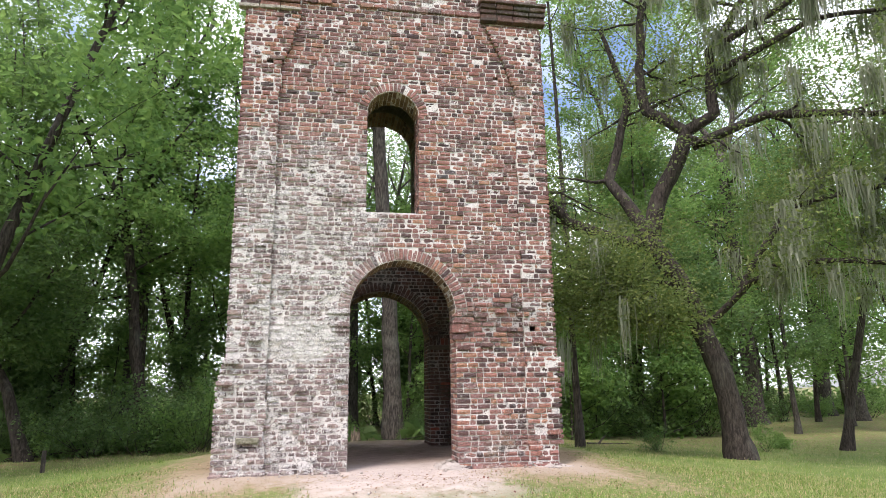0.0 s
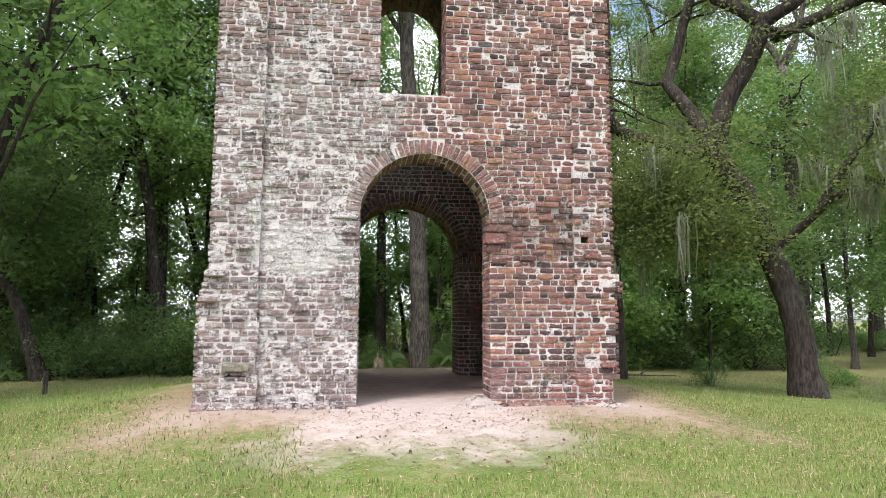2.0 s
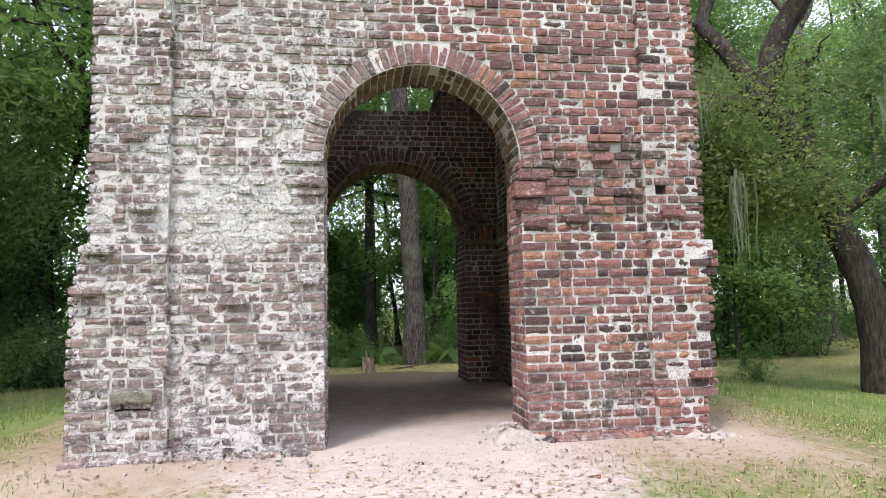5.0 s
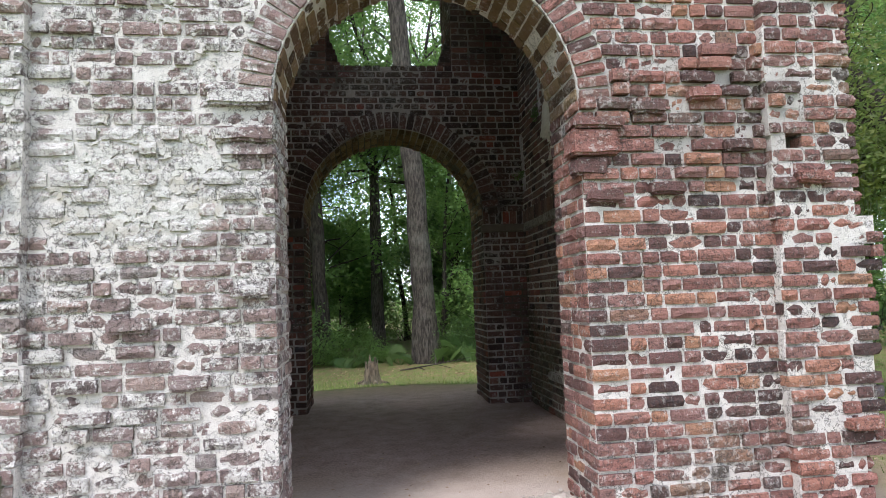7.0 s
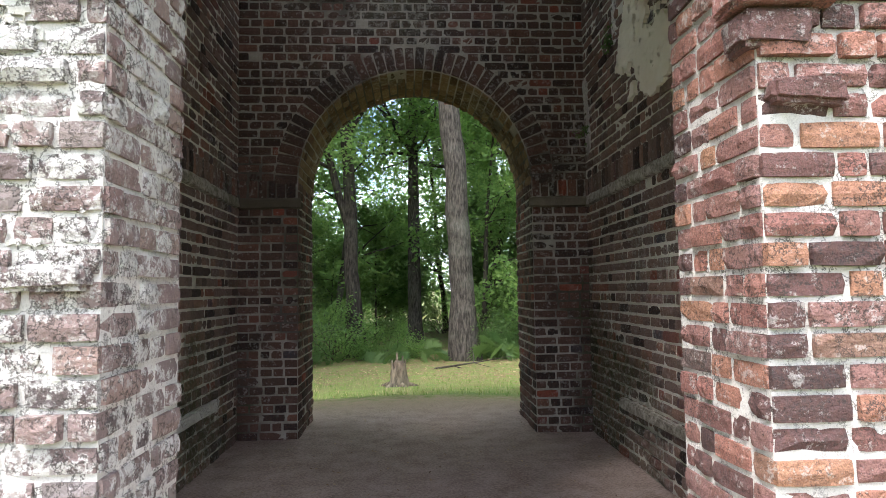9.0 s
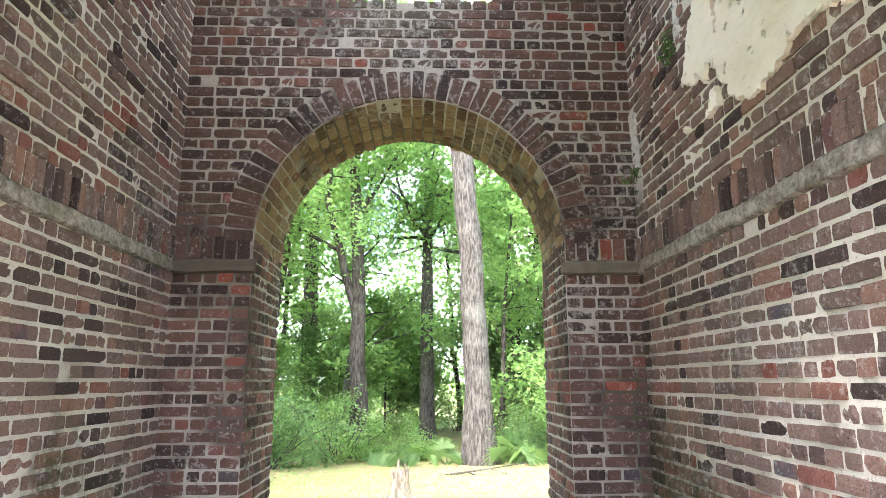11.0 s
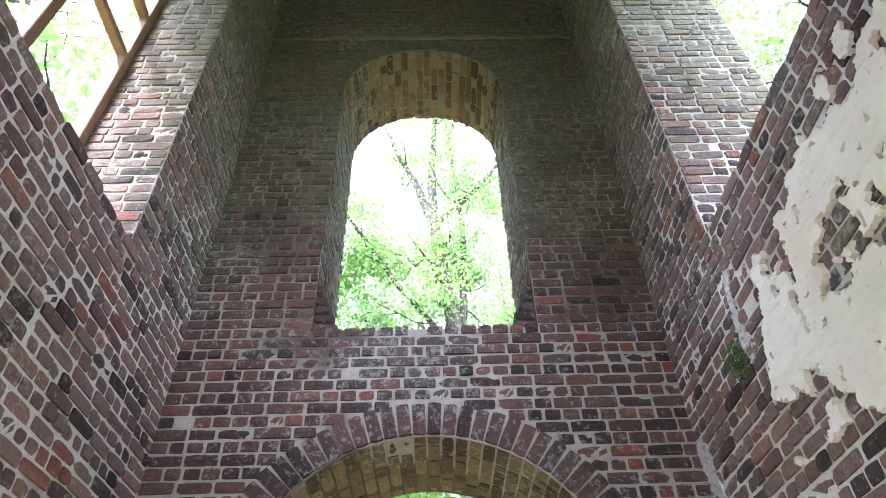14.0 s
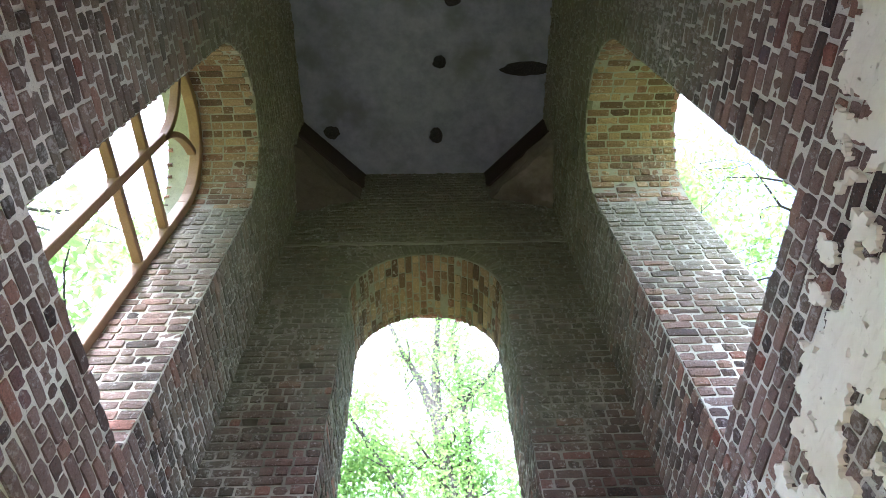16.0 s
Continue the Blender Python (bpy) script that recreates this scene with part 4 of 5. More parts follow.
tall[0].matrix_basis = stand(5.8, 27.0, 25)
lofty = make_tree("tree", 53, 26, 0.12, BARK_DARK, LEAF, 0.6, 4.5, 11000, 0.2, "tall dark-trunked hardwood with a high thin crown", 12, lean=0.02)
lofty.matrix_basis = stand(7.0, 10.5, 70)
drawn_tree(47, 1.68, 18.4, [
    ([(1.68, 18.4, -1.3), (1.57, 18.4, 1.97), (1.45, 18.4, 4.7), (1.22, 18.4, 8.1), (0.84, 18.4, 14.2), (0.54, 18.4, 16.4), (0.18, 18.4, 19.2)], 0.40, 0.24, 5, 1.8),
    ([(0.18, 18.4, 19.2), (-0.37, 18.5, 21.2), (-1.5, 18.7, 24.3), (-2.4, 19.0, 27.5)], 0.20, 0.06, 14, 2.6),
    ([(0.18, 18.4, 19.2), (0.18, 18.3, 22.0), (0.33, 18.0, 25.0), (0.6, 17.6, 29.0)], 0.22, 0.06, 14, 2.6),
    ([(0.9, 18.5, 11.5), (1.19, 18.6, 15.1), (1.33, 18.6, 17.5), (1.27, 18.7, 21.2), (0.93, 18.9, 25.0), (1.6, 19.0, 28.0)], 0.17, 0.06, 18, 2.6),
    ([(0.8, 18.4, 13.2), (0.1, 18.3, 14.3), (-1.27, 18.2, 16.2), (-3.4, 18.0, 19.7), (-4.6, 17.8, 22.0)], 0.13, 0.04, 18, 2.2),
    ([(0.6, 18.4, 15.8), (-0.9, 18.8, 17.8), (-2.8, 19.2, 19.0)], 0.08, 0.03, 10, 1.8),
    ([(0.2, 18.4, 19.0), (2.2, 18.0, 21.0), (4.2, 17.6, 24.0)], 0.13, 0.04, 14, 2.2),
], BARK, LEAF, 40000, 0.15, 0.6, "great grey-barked hardwood with a straight trunk and forked crown")

# trees that stand out from the wood
drawn_tree(71, -1.9, 20.6, [
    ([(-1.87, 20.6, -1.2), (-2.04, 20.6, 2.0), (-2.1, 20.6, 5.0), (-2.32, 20.6, 8.2), (-2.1, 20.6, 12.0), (-2.5, 20.7, 16.5)], 0.29, 0.06, 22, 2.6),
    ([(-2.04, 20.6, 3.1), (-2.37, 20.5, 4.3), (-2.79, 20.4, 6.0), (-3.1, 20.2, 7.2), (-3.0, 20.1, 10.5), (-3.6, 20.0, 14.0)], 0.15, 0.04, 18, 2.4),
    ([(-2.3, 20.6, 6.5), (-0.8, 20.6, 9.0), (0.4, 20.9, 10.2)], 0.07, 0.03, 8, 1.6),
    ([(-2.6, 20.5, 5.5), (-4.4, 19.8, 6.4), (-5.8, 19.4, 6.6)], 0.07, 0.03, 12, 1.8),
], BARK_DARK, LEAF, 22000, 0.15, 0.5, "dark-trunked hardwood with a forked stem and light green leaves")
drawn_tree(72, -8.5, 19.0, [
    ([(-8.45, 19.0, -1.4), (-8.8, 19.0, 0.8), (-9.24, 19.0, 3.0), (-9.5, 19.0, 5.4), (-10.05, 19.0, 8.1), (-10.45, 19.0, 9.7)], 0.25, 0.19, 4, 2.0),
    ([(-10.45, 19.0, 9.7), (-11.7, 18.9, 11.8), (-12.8, 18.8, 14.0), (-14.1, 18.6, 16.1), (-14.6, 18.4, 19.0)], 0.15, 0.05, 20, 2.6),
    ([(-10.45, 19.0, 9.7), (-10.56, 19.1, 11.0), (-10.45, 19.2, 12.8), (-10.05, 19.3, 16.2), (-9.6, 19.4, 20.0)], 0.14, 0.05, 24, 2.6),
    ([(-9.7, 19.0, 6.4), (-7.6, 18.4, 7.4), (-5.8, 18.0, 7.6)], 0.07, 0.03, 14, 2.0),
    ([(-9.9, 19.0, 7.6), (-11.8, 18.2, 8.6), (-13.6, 17.8, 8.6)], 0.07, 0.03, 14, 2.0),
], BARK_DARK, LEAF, 34000, 0.17, 0.55, "dark slender leaning trunk with a forked leafy crown")
drawn_tree(73, -11.0, 14.5, [
    ([(-11.0, 14.5, -1.4), (-11.56, 14.5, 0.1), (-11.97, 14.5, 1.4), (-13.2, 14.4, 3.6), (-14.0, 14.3, 6.5), (-14.2, 14.2, 10.5)], 0.23, 0.07, 20, 2.6),
    ([(-12.6, 14.4, 2.6), (-11.4, 14.0, 4.2), (-10.6, 13.6, 5.4)], 0.08, 0.03, 14, 1.8),
], BARK_DARK, LEAF_DEEP, 20000, 0.16, 0.5, "dark trunk leaning out over the lawn's edge")
dark = make_tree("tree", 90, 17, 0.2, BARK_DARK, LEAF, 0.48, 3.8, 8000, 0.2, "dark slender leaning trunk with a high leafy crown", 12, lean=0.10)
dark.matrix_basis = stand(-15.3, 20.2, 60)
for proto, x, y, s in ((slim[2], -13.2, 20, 1.0), (slim[1], -8.2, 24, 1.1), (tall[0], -16.5, 25, 0.9), (slim[2], 5.2, 24, 1.0), (slim[0], 9.0, 20.5, 0.95), (tall[1], 0.2, 27, 0.9), (slim[0], -3.2, 26, 1.1), (slim[2], 3.3, 29, 1.0), (tall[0], -5.3, 30, 1.0), (slim[1], 12.5, 22, 1.0), (slim[1], 20.5, 17.5, 0.75), (slim[0], 24.5, 19.0, 0.7), (slim[2], 25.5, 15.0, 0.7), (tall[0], 17.5, 27, 0.8), (slim[2], -11.3, 8.4, 1.25), (dark, 16.0, 9.6, 0.8), (bushes[1], 8.6, 8.3, 0.33), (bushes[0], 14.2, 10.5, 0.4), (bushes[2], 12.6, 9.0, 0.3), (slim[0], 2.6, 21.4, 0.7), (low[0], 13.5, 17.0, 1.2), (low[1], 16.5, 18.5, 1.3), (low[0], 9.0, 16.5, 1.1), (slim[1], 15.0, 20.0, 1.0), (slim[0], 18.5, 22.5, 1.0), (slim[2], 22.0, 23.0, 1.0), (slim[1], 27.0, 21.5, 1.0), (slim[0], 31.0, 20.0, 1.0), (tall[0], -12.5, 4.0, 0.8)):
    plant(proto, x, y, WR.uniform(0, 360), s)


def wood(count, x0, x1, y0, y1, kinds, keep, smin=0.8, smax=1.2):
    """Scatter copies over a stretch of ground, not too near to one another."""
    spots = []
    tries = 0
    while len(spots) < count and tries < 4000:
        tries += 1
        x, y = WR.uniform(x0, x1), WR.uniform(y0, y1)
        if keep(x, y) and all((x - a) ** 2 + (y - b) ** 2 > 2.2 for a, b in spots):
            spots.append((x, y))
            plant(WR.choice(kinds), x, y, WR.uniform(0, 360), WR.uniform(smin, smax))


wood(24, -38, -9, 16, 42, slim + slim + tall, lambda x, y: y > 12 - 0.35 * x * 0.4)
wood(10, -9, 14, 30, 48, slim + tall, lambda x, y: True)
wood(24, 14, 46, 22, 48, slim + tall, lambda x, y: y > 14 + 0.35 * x)
wood(6, -45, -22, -25, 8, slim + tall, lambda x, y: True)
wood(5, 28, 48, -25, 8, slim + tall, lambda x, y: True)
wood(7, -30, 30, -44, -32, slim, lambda x, y: True)
wood(14, -26, -6, 17, 26, low, lambda x, y: y > 18.5 - 0.1 * x)
wood(12, 4, 16, 19, 30, low, lambda x, y: True)
wood(8, -6, 6, 26, 36, low, lambda x, y: True)
wood(36, -30, -5.5, 13, 20, bushes, lambda x, y: y > 12.3 - 0.3 * x, 0.7, 1.1)
wood(9, -7, -2.4, 18.6, 22, bushes, lambda x, y: True, 0.5, 0.9)
wood(10, 2.6, 7, 18.6, 22, bushes, lambda x, y: True, 0.6, 1.1)
wood(8, -1.6, 1.2, 19.2, 22, bushes, lambda x, y: True, 0.35, 0.6)
wood(16, -14, 14, 30, 38, bushes + low, lambda x, y: True, 0.9, 1.4)
wood(24, 5, 18, 17, 26, bushes, lambda x, y: y > 14 + 0.15 * x)
wood(20, 18, 44, 26, 44, bushes, lambda x, y: True)


def far_woods():
    """The depth of the wood, beyond the trees that can be told apart."""
    g = np.random.default_rng(3)
    n = 52000
    ang = g.uniform(0, 2 * math.pi, n)
    r = g.uniform(50, 72, n)
    lump = np.array([noise.noise((math.cos(a) * 9, math.sin(a) * 9, rr * 0.12)) for a, rr in zip(ang, r)])
    ahead = np.clip(np.sin(ang) * 1.5 + 0.6, 0.0, 1.0)
    z = -1 + g.random(n) ** 1.5 * (8 + 9 * ahead + 7 * lump)
    pos = np.stack((np.cos(ang) * r, np.sin(ang) * r + 5, z), 1)
    v, f = leaves(pos, 120000, 0.5, 0.8, 9, 1.0)
    tagged(new("far_woods", mesh_of("far_woods", v, f, LEAF)), "dense green woodland closing the distance", "woodland", kind="stuff")


far_woods()


# the live oak with Spanish moss
def live_oak(x, y):
    rng = random.Random(77)
    rt, fw = Vector((0.829, -0.559, 0)), Vector((0.559, 0.829, 0))
    at = lambda s, z, f=0.0: rt * s + fw * f + Vector((0, 0, z))
    verts, faces, tips = [], [], []

    def run(points, r0, r1, sides=10, kids=5, length=2.4, depth=1):
        pts, rad = [], []
        ctl = [at(*p) for p in points]
        for i in range(len(ctl) - 1):
            for k in range(5):
                t = k / 5
                pts.append(ctl[i].lerp(ctl[i + 1], t) + 0.1 * noise.noise_vector(ctl[i].lerp(ctl[i + 1], t) * 0.9))
        pts.append(ctl[-1])
        n = len(pts)
        rad = [r0 + (r1 - r0) * i / (n - 1) for i in range(n)]
        if points[0][1] < 0:
            for i in range(4):
                rad[i] *= 1.75 - 0.22 * i
        tube(verts, faces, pts, rad, sides, rng, 0.09)
        for k in range(kids):
            i = rng.randint(n // 3, n - 1)
            a = rng.uniform(0, 6.283)
            limb(verts, faces, tips, rng, pts[i], (math.cos(a), math.sin(a), rng.uniform(-0.1, 0.7)), length * rng.uniform(0.6, 1.2), rad[i] * 0.42, depth, 0.45, 6, 0.3, 3)
        tips.append(pts[-1])

    run([(0, -0.4), (-0.1, 1.4), (-0.35, 3.0), (-1.15, 5.2), (-1.8, 6.6)], 0.31, 0.27, 14, 0)
    run([(-1.8, 6.5), (-1.4, 8.0), (-0.75, 9.2), (-0.55, 9.9), (-1.6, 10.8), (-1.7, 12.4), (-1.4, 15.0), (-1.0, 17.5)], 0.27, 0.08, 10, 9)
    run([(-0.55, 9.9), (0.3, 10.4), (0.4, 12.5), (1.9, 14.6), (3.4, 16.8)], 0.20, 0.06, 8, 9)
    run([(-1.7, 6.4), (-2.9, 6.8, 0.3), (-4.2, 7.5, 0.2), (-5.6, 9.2, -0.3), (-6.5, 10.4, -0.6)], 0.26, 0.07, 8, 9)
    run([(-1.8, 6.6), (-2.9, 8.9, 0.6), (-2.2, 11.8, 1.0), (-3.0, 15.0, 1.4)], 0.22, 0.07, 8, 9)
    run([(-0.7, 3.6), (0.7, 4.9, -0.4), (2.2, 5.3, -0.8), (4.2, 4.9, -1.3), (6.0, 5.2, -1.6)], 0.11, 0.04, 8, 9, 2.0)
    run([(-0.4, 9.4), (1.6, 9.8, -0.6), (3.8, 9.2, -1.0), (6.2, 8.6, -1.6)], 0.17, 0.05, 8, 9)
    run([(0.3, 11.6), (3.0, 12.6, -0.4), (6.0, 12.0, -1.2)], 0.13, 0.04, 8, 8)
    run([(-0.8, 3.8), (-2.0, 4.2, -0.8), (-3.4, 4.0, -1.4)], 0.10, 0.04, 7, 20, 1.7)
    run([(-1.2, 5.0), (-2.6, 5.4, -0.6), (-4.6, 4.6, -1.0)], 0.10, 0.04, 7, 16, 1.7)
    run([(0.5, 4.8), (1.8, 7.0, -0.3), (3.8, 7.2, -0.9), (5.6, 6.6, -1.4)], 0.11, 0.04, 7, 10, 1.9)
    run([(0.4, 12.5), (2.6, 13.4, -0.5), (5.0, 14.4, -1.0), (7.5, 14.2, -1.4)], 0.12, 0.04, 8, 11)
    run([(1.9, 14.6), (4.4, 16.6, -0.6), (6.8, 17.6, -1.2)], 0.10, 0.04, 8, 10)
    root = new("live_oak")
    tr = new("trunk", mesh_of("trunk", verts, faces, BARK_DARK, True))
    tr.parent = root
    v, f = leaves(tips, 96000, 0.10, 0.6, 5, 0.6)
    cr = new("crown", mesh_of("crown", v, f, LEAF_OAK))
    cr.parent = root
    # grey moss hanging from the limbs
    g = np.random.default_rng(8)
    cand = [t for t in tips if rt.dot(t) > 0.2 or rng.random() < 0.18]
    mv, mf = [], []
    for k in range(380):
        c = cand[int(g.integers(len(cand)))]
        ln = g.uniform(0.5, 1.9)
        for s in range(26):
            p = c + Vector((g.normal(0, 0.11), g.normal(0, 0.11), g.uniform(-0.25, 0.1)))
            w, a, l2 = g.uniform(0.012, 0.035), g.uniform(0, 6.28), ln * g.uniform(0.4, 1.0)
            dx, dy = math.cos(a) * w, math.sin(a) * w
            n = len(mv)
            for j in range(4):
                t = j / 3
                q = p + Vector((g.normal(0, 0.025), g.normal(0, 0.025), -l2 * t))
                ww = 1 - 0.85 * t
                mv += [(q.x - dx * ww, q.y - dy * ww, q.z), (q.x + dx * ww, q.y + dy * ww, q.z)]
            mf += [(n + 2 * j, n + 2 * j + 1, n + 2 * j + 3, n + 2 * j + 2) for j in range(3)]
    ms = new("spanish_moss", mesh_of("spanish_moss", mv, mf, MOSS))
    ms.parent = root
    tagged(ms, "hanging grey-green Spanish moss")
    root.matrix_basis = stand(x, y) @ Matrix.Diagonal((1, 1, 0.94, 1))
    return tagged(root, "old spreading live oak hung with grey Spanish moss", "tree")


live_oak(9.6, 5.9)


def palmetto(seed):
    """Stiff fan leaves on short stalks from one crown."""
    rng = random.Random(seed)
    root = new("palmetto")
    for k in range(11):
        verts, faces = [], []
        a, el = rng.uniform(0, 6.283), rng.uniform(0.35, 1.25)
        d = Vector((math.cos(a) * math.cos(el), math.sin(a) * math.cos(el), math.sin(el)))
        hub = d * rng.uniform(0.35, 0.75)
        tube(verts, faces, [(0, 0, -0.05), hub * 0.5, hub], [0.014, 0.011, 0.009], 4)
        side = d.orthogonal().normalized()
        nrm = d.cross(side)
        h0 = len(verts)
        verts.append(hub)
        for j in range(15):
            t = (j - 7) / 7 * 1.75
            w = (d * math.cos(t) + side * math.sin(t)).normalized()
            ln = rng.uniform(0.36, 0.5)
            x = w.cross(nrm).normalized() * 0.028
            n = len(verts)
            verts += [hub + w * ln * 0.5 - x + nrm * 0.02, hub + w * ln - Vector((0, 0, 0.05)), hub + w * ln * 0.5 + x + nrm * 0.02]
            faces.append((h0, n, n + 1, n + 2))
        fr = new("frond", mesh_of("frond", verts, faces, LEAF_DEEP))
        fr.parent = root
    return tagged(root, "low fan-leaved palmetto at the foot of the trees", "palmetto", "palmettos")


pal = palmetto(4)
pal.matrix_basis = stand(-0.6, 18.2)
pal.scale = (0.75, 0.75, 0.75)
for x, y, s in ((2.6, 18.0, 1.1), (-0.9, 18.6, 0.8), (3.1, 18.8, 1.0), (-3.4, 18.2, 0.7), (0.75, 18.4, 0.8), (-2.6, 18.9, 0.75), (-12.2, 14.2, 0.8), (2.3, 18.9, 1.0)):
    plant(pal, x, y, WR.uniform(0, 360), s)


def stump(x, y):
    rng = random.Random(6)
    verts, faces = [], []
    tube(verts, faces, [(0, 0, -0.1), (0.01, 0, 0.05), (0.0, 0.02, 0.22), (0.03, 0, 0.40)], [0.20, 0.15, 0.13, 0.09], 14, rng, 0.16)
    for k in range(7):
        a = k * 0.9
        tube(verts, faces, [(math.cos(a) * 0.08, math.sin(a) * 0.08, 0.15), (math.cos(a) * 0.11, math.sin(a) * 0.11, 0.34 + 0.2 * rng.random())], [0.04, 0.012], 5, rng, 0.2)
    for k in range(5):
        a = k * 1.3
        tube(verts, faces, [(math.cos(a) * 0.1, math.sin(a) * 0.1, 0.06), (math.cos(a) * 0.3, math.sin(a) * 0.3, 0.0), (math.cos(a) * 0.42, math.sin(a) * 0.42, -0.05)], [0.05, 0.035, 0.02], 6, rng, 0.1)
    ob = new("stump", mesh_of("stump", verts, faces, ROTTEN, True))
    ob.matrix_basis = stand(x, y) @ Matrix.Scale(1.2, 4)
    tagged(ob, "splintered grey tree stump in the grass", "stump")


stump(-0.28, 10.6)


def fallen_branch(x, y, turn, length, r):
    rng = random.Random(int(length * 10))
    verts, faces, tips = [], [], []
    limb(verts, faces, tips, rng, (0, 0, 0.05), (1, 0, 0.02), length, r, 1, 0.6, 7, 0.09, 3)
    ob = new("fallen_branch", mesh_of("fallen_branch", [(a, b, max(c, 0.0) * 0.5) for a, b, c in verts], faces, BARK_DARK, True))
    ob.matrix_basis = stand(x, y, turn)
    tagged(ob, "dark fallen branch lying in leaf litter", "branch")


fallen_branch(0.6, 15.6, 8, 2.2, 0.06)
fallen_branch(-12.5, 14.6, 20, 3.0, 0.16)
fallen_branch(8.5, 13.6, -15, 1.6, 0.12)


def stake(x, y):
    bm = bmesh.new()
    box_bm(bm, (-0.05, -0.05, -0.1), (0.05, 0.05, 0.55))
    bmesh.ops.bevel(bm, geom=bm.edges[:], offset=0.012, segments=2, affect="EDGES")
    roughen(bm, 0.012, 8)
    me = bpy.data.meshes.new("post")
    bm.to_mesh(me)
    bm.free()
    me.materials.append(BARK)
    ob = new("post", me)
    ob.matrix_basis = stand(x, y, 20)
    tagged(ob, "short weathered wooden post in the lawn", "post")


stake(-8.05, 8.0)


# grass blades and dry leaves round the tower
def blades(count, x0, x1, y0, y1, keep, height, seed, name, label, material, flat=False):
    g = np.random.default_rng(seed)
    v, f = [], []
    k = 0
    while k < count:
        x, y = g.uniform(x0, x1), g.uniform(y0, y1)
        if not keep(x, y, g.random()):
            k += 0.2
            continue
        k += 1
        z = ground_z(x, y)
        a, h = g.uniform(0, 6.28), height * g.uniform(0.5, 1.3)
        n = len(v)
        if flat:
            c, s = math.cos(a) * h, math.sin(a) * h
            t = g.uniform(0.0, 0.5) * h
            v += [(x - c, y - s, z + 0.006), (x - s * 0.45, y + c * 0.45, z + 0.008 + t * 0.5), (x + c, y + s, z + 0.008 + t), (x + s * 0.45, y - c * 0.45, z + 0.01)]
            f.append((n, n + 1, n + 2, n + 3))
        else:
            w = 0.0055
            bx, by = g.normal(0, 0.35) * h, g.normal(0, 0.35) * h
            v += [(x - math.cos(a) * w, y - math.sin(a) * w, z - 0.01), (x + math.cos(a) * w, y + math.sin(a) * w, z - 0.01), (x + bx, y + by, z + h)]
            f.append((n, n + 1, n + 2))
    tagged(new(name, mesh_of(name, v, f, material)), label, name, kind="stuff")


def grass_leaf():
    m = Nodes("grass_blades", 0.6)
    return m.done(m.ramp(m.rand(), (0.0, (0.08, 0.14, 0.022)), (0.4, (0.16, 0.235, 0.045)), (0.7, (0.26, 0.32, 0.09)), (0.8, (0.38, 0.32, 0.16)), (1.0, (0.48, 0.38, 0.22))))


def dry_leaf():
    m = Nodes("dry_leaves", 0.8)
    return m.done(m.ramp(m.rand(), (0.0, (0.12, 0.07, 0.04)), (0.5, (0.28, 0.18, 0.10)), (1.0, (0.48, 0.36, 0.22))))


def bare(x, y):
    """How far outside the trodden ground a place lies."""
    d = max(abs(x) - 2.2, abs(y - 2.5) - 2.5)
    return d + 0.9 * noise.noise((x * 0.9, y * 0.9, 4.0))


GRASS, DRY = grass_leaf(), dry_leaf()
blades(170000, -11, 10, -10.5, 1.5, lambda x, y, r: min(x + 11, 10 - x, y + 10.5) > 3.5 * r * r and bare(x, y) > 0.9 + 1.6 * r and not (abs(x) < 1.1 + 0.8 * noise.noise((y * 0.9, x, 3.0)) and y > -3.0), 0.045, 1, "grass", "short green lawn grass with clover", GRASS)
blades(30000, -16, 18, 0, 15, lambda x, y, r: bare(x, y) > 1.9, 0.07, 2, "grass", "short green lawn grass with clover", GRASS)
DRY_SPOTS = lambda x, y, r: 0.5 < bare(x, y) < 2.8 and (r < 0.6) or bare(x, y) > 2.8 and r < 0.2
blades(17000, -7, 7, -7.5, 2, DRY_SPOTS, 0.022, 3, "leaf_litter", "scattered dry brown leaves", DRY, True)
blades(5200, -4.5, 4.5, -4.2, 0.0, lambda x, y, r: bare(x, y) < 3.2, 0.011, 6, "leaf_litter", "fine dry straw and crumbs on the sand", DRY, True)
blades(2600, -7, 7, 12.5, 18, lambda x, y, r: r < 0.7, 0.05, 4, "leaf_litter", "scattered dry brown leaves", DRY, True)
blades(900, -1.5, 1.5, -2.5, 5.0, lambda x, y, r: r < 0.5, 0.014, 5, "leaf_litter", "scattered dry brown leaves", DRY, True)


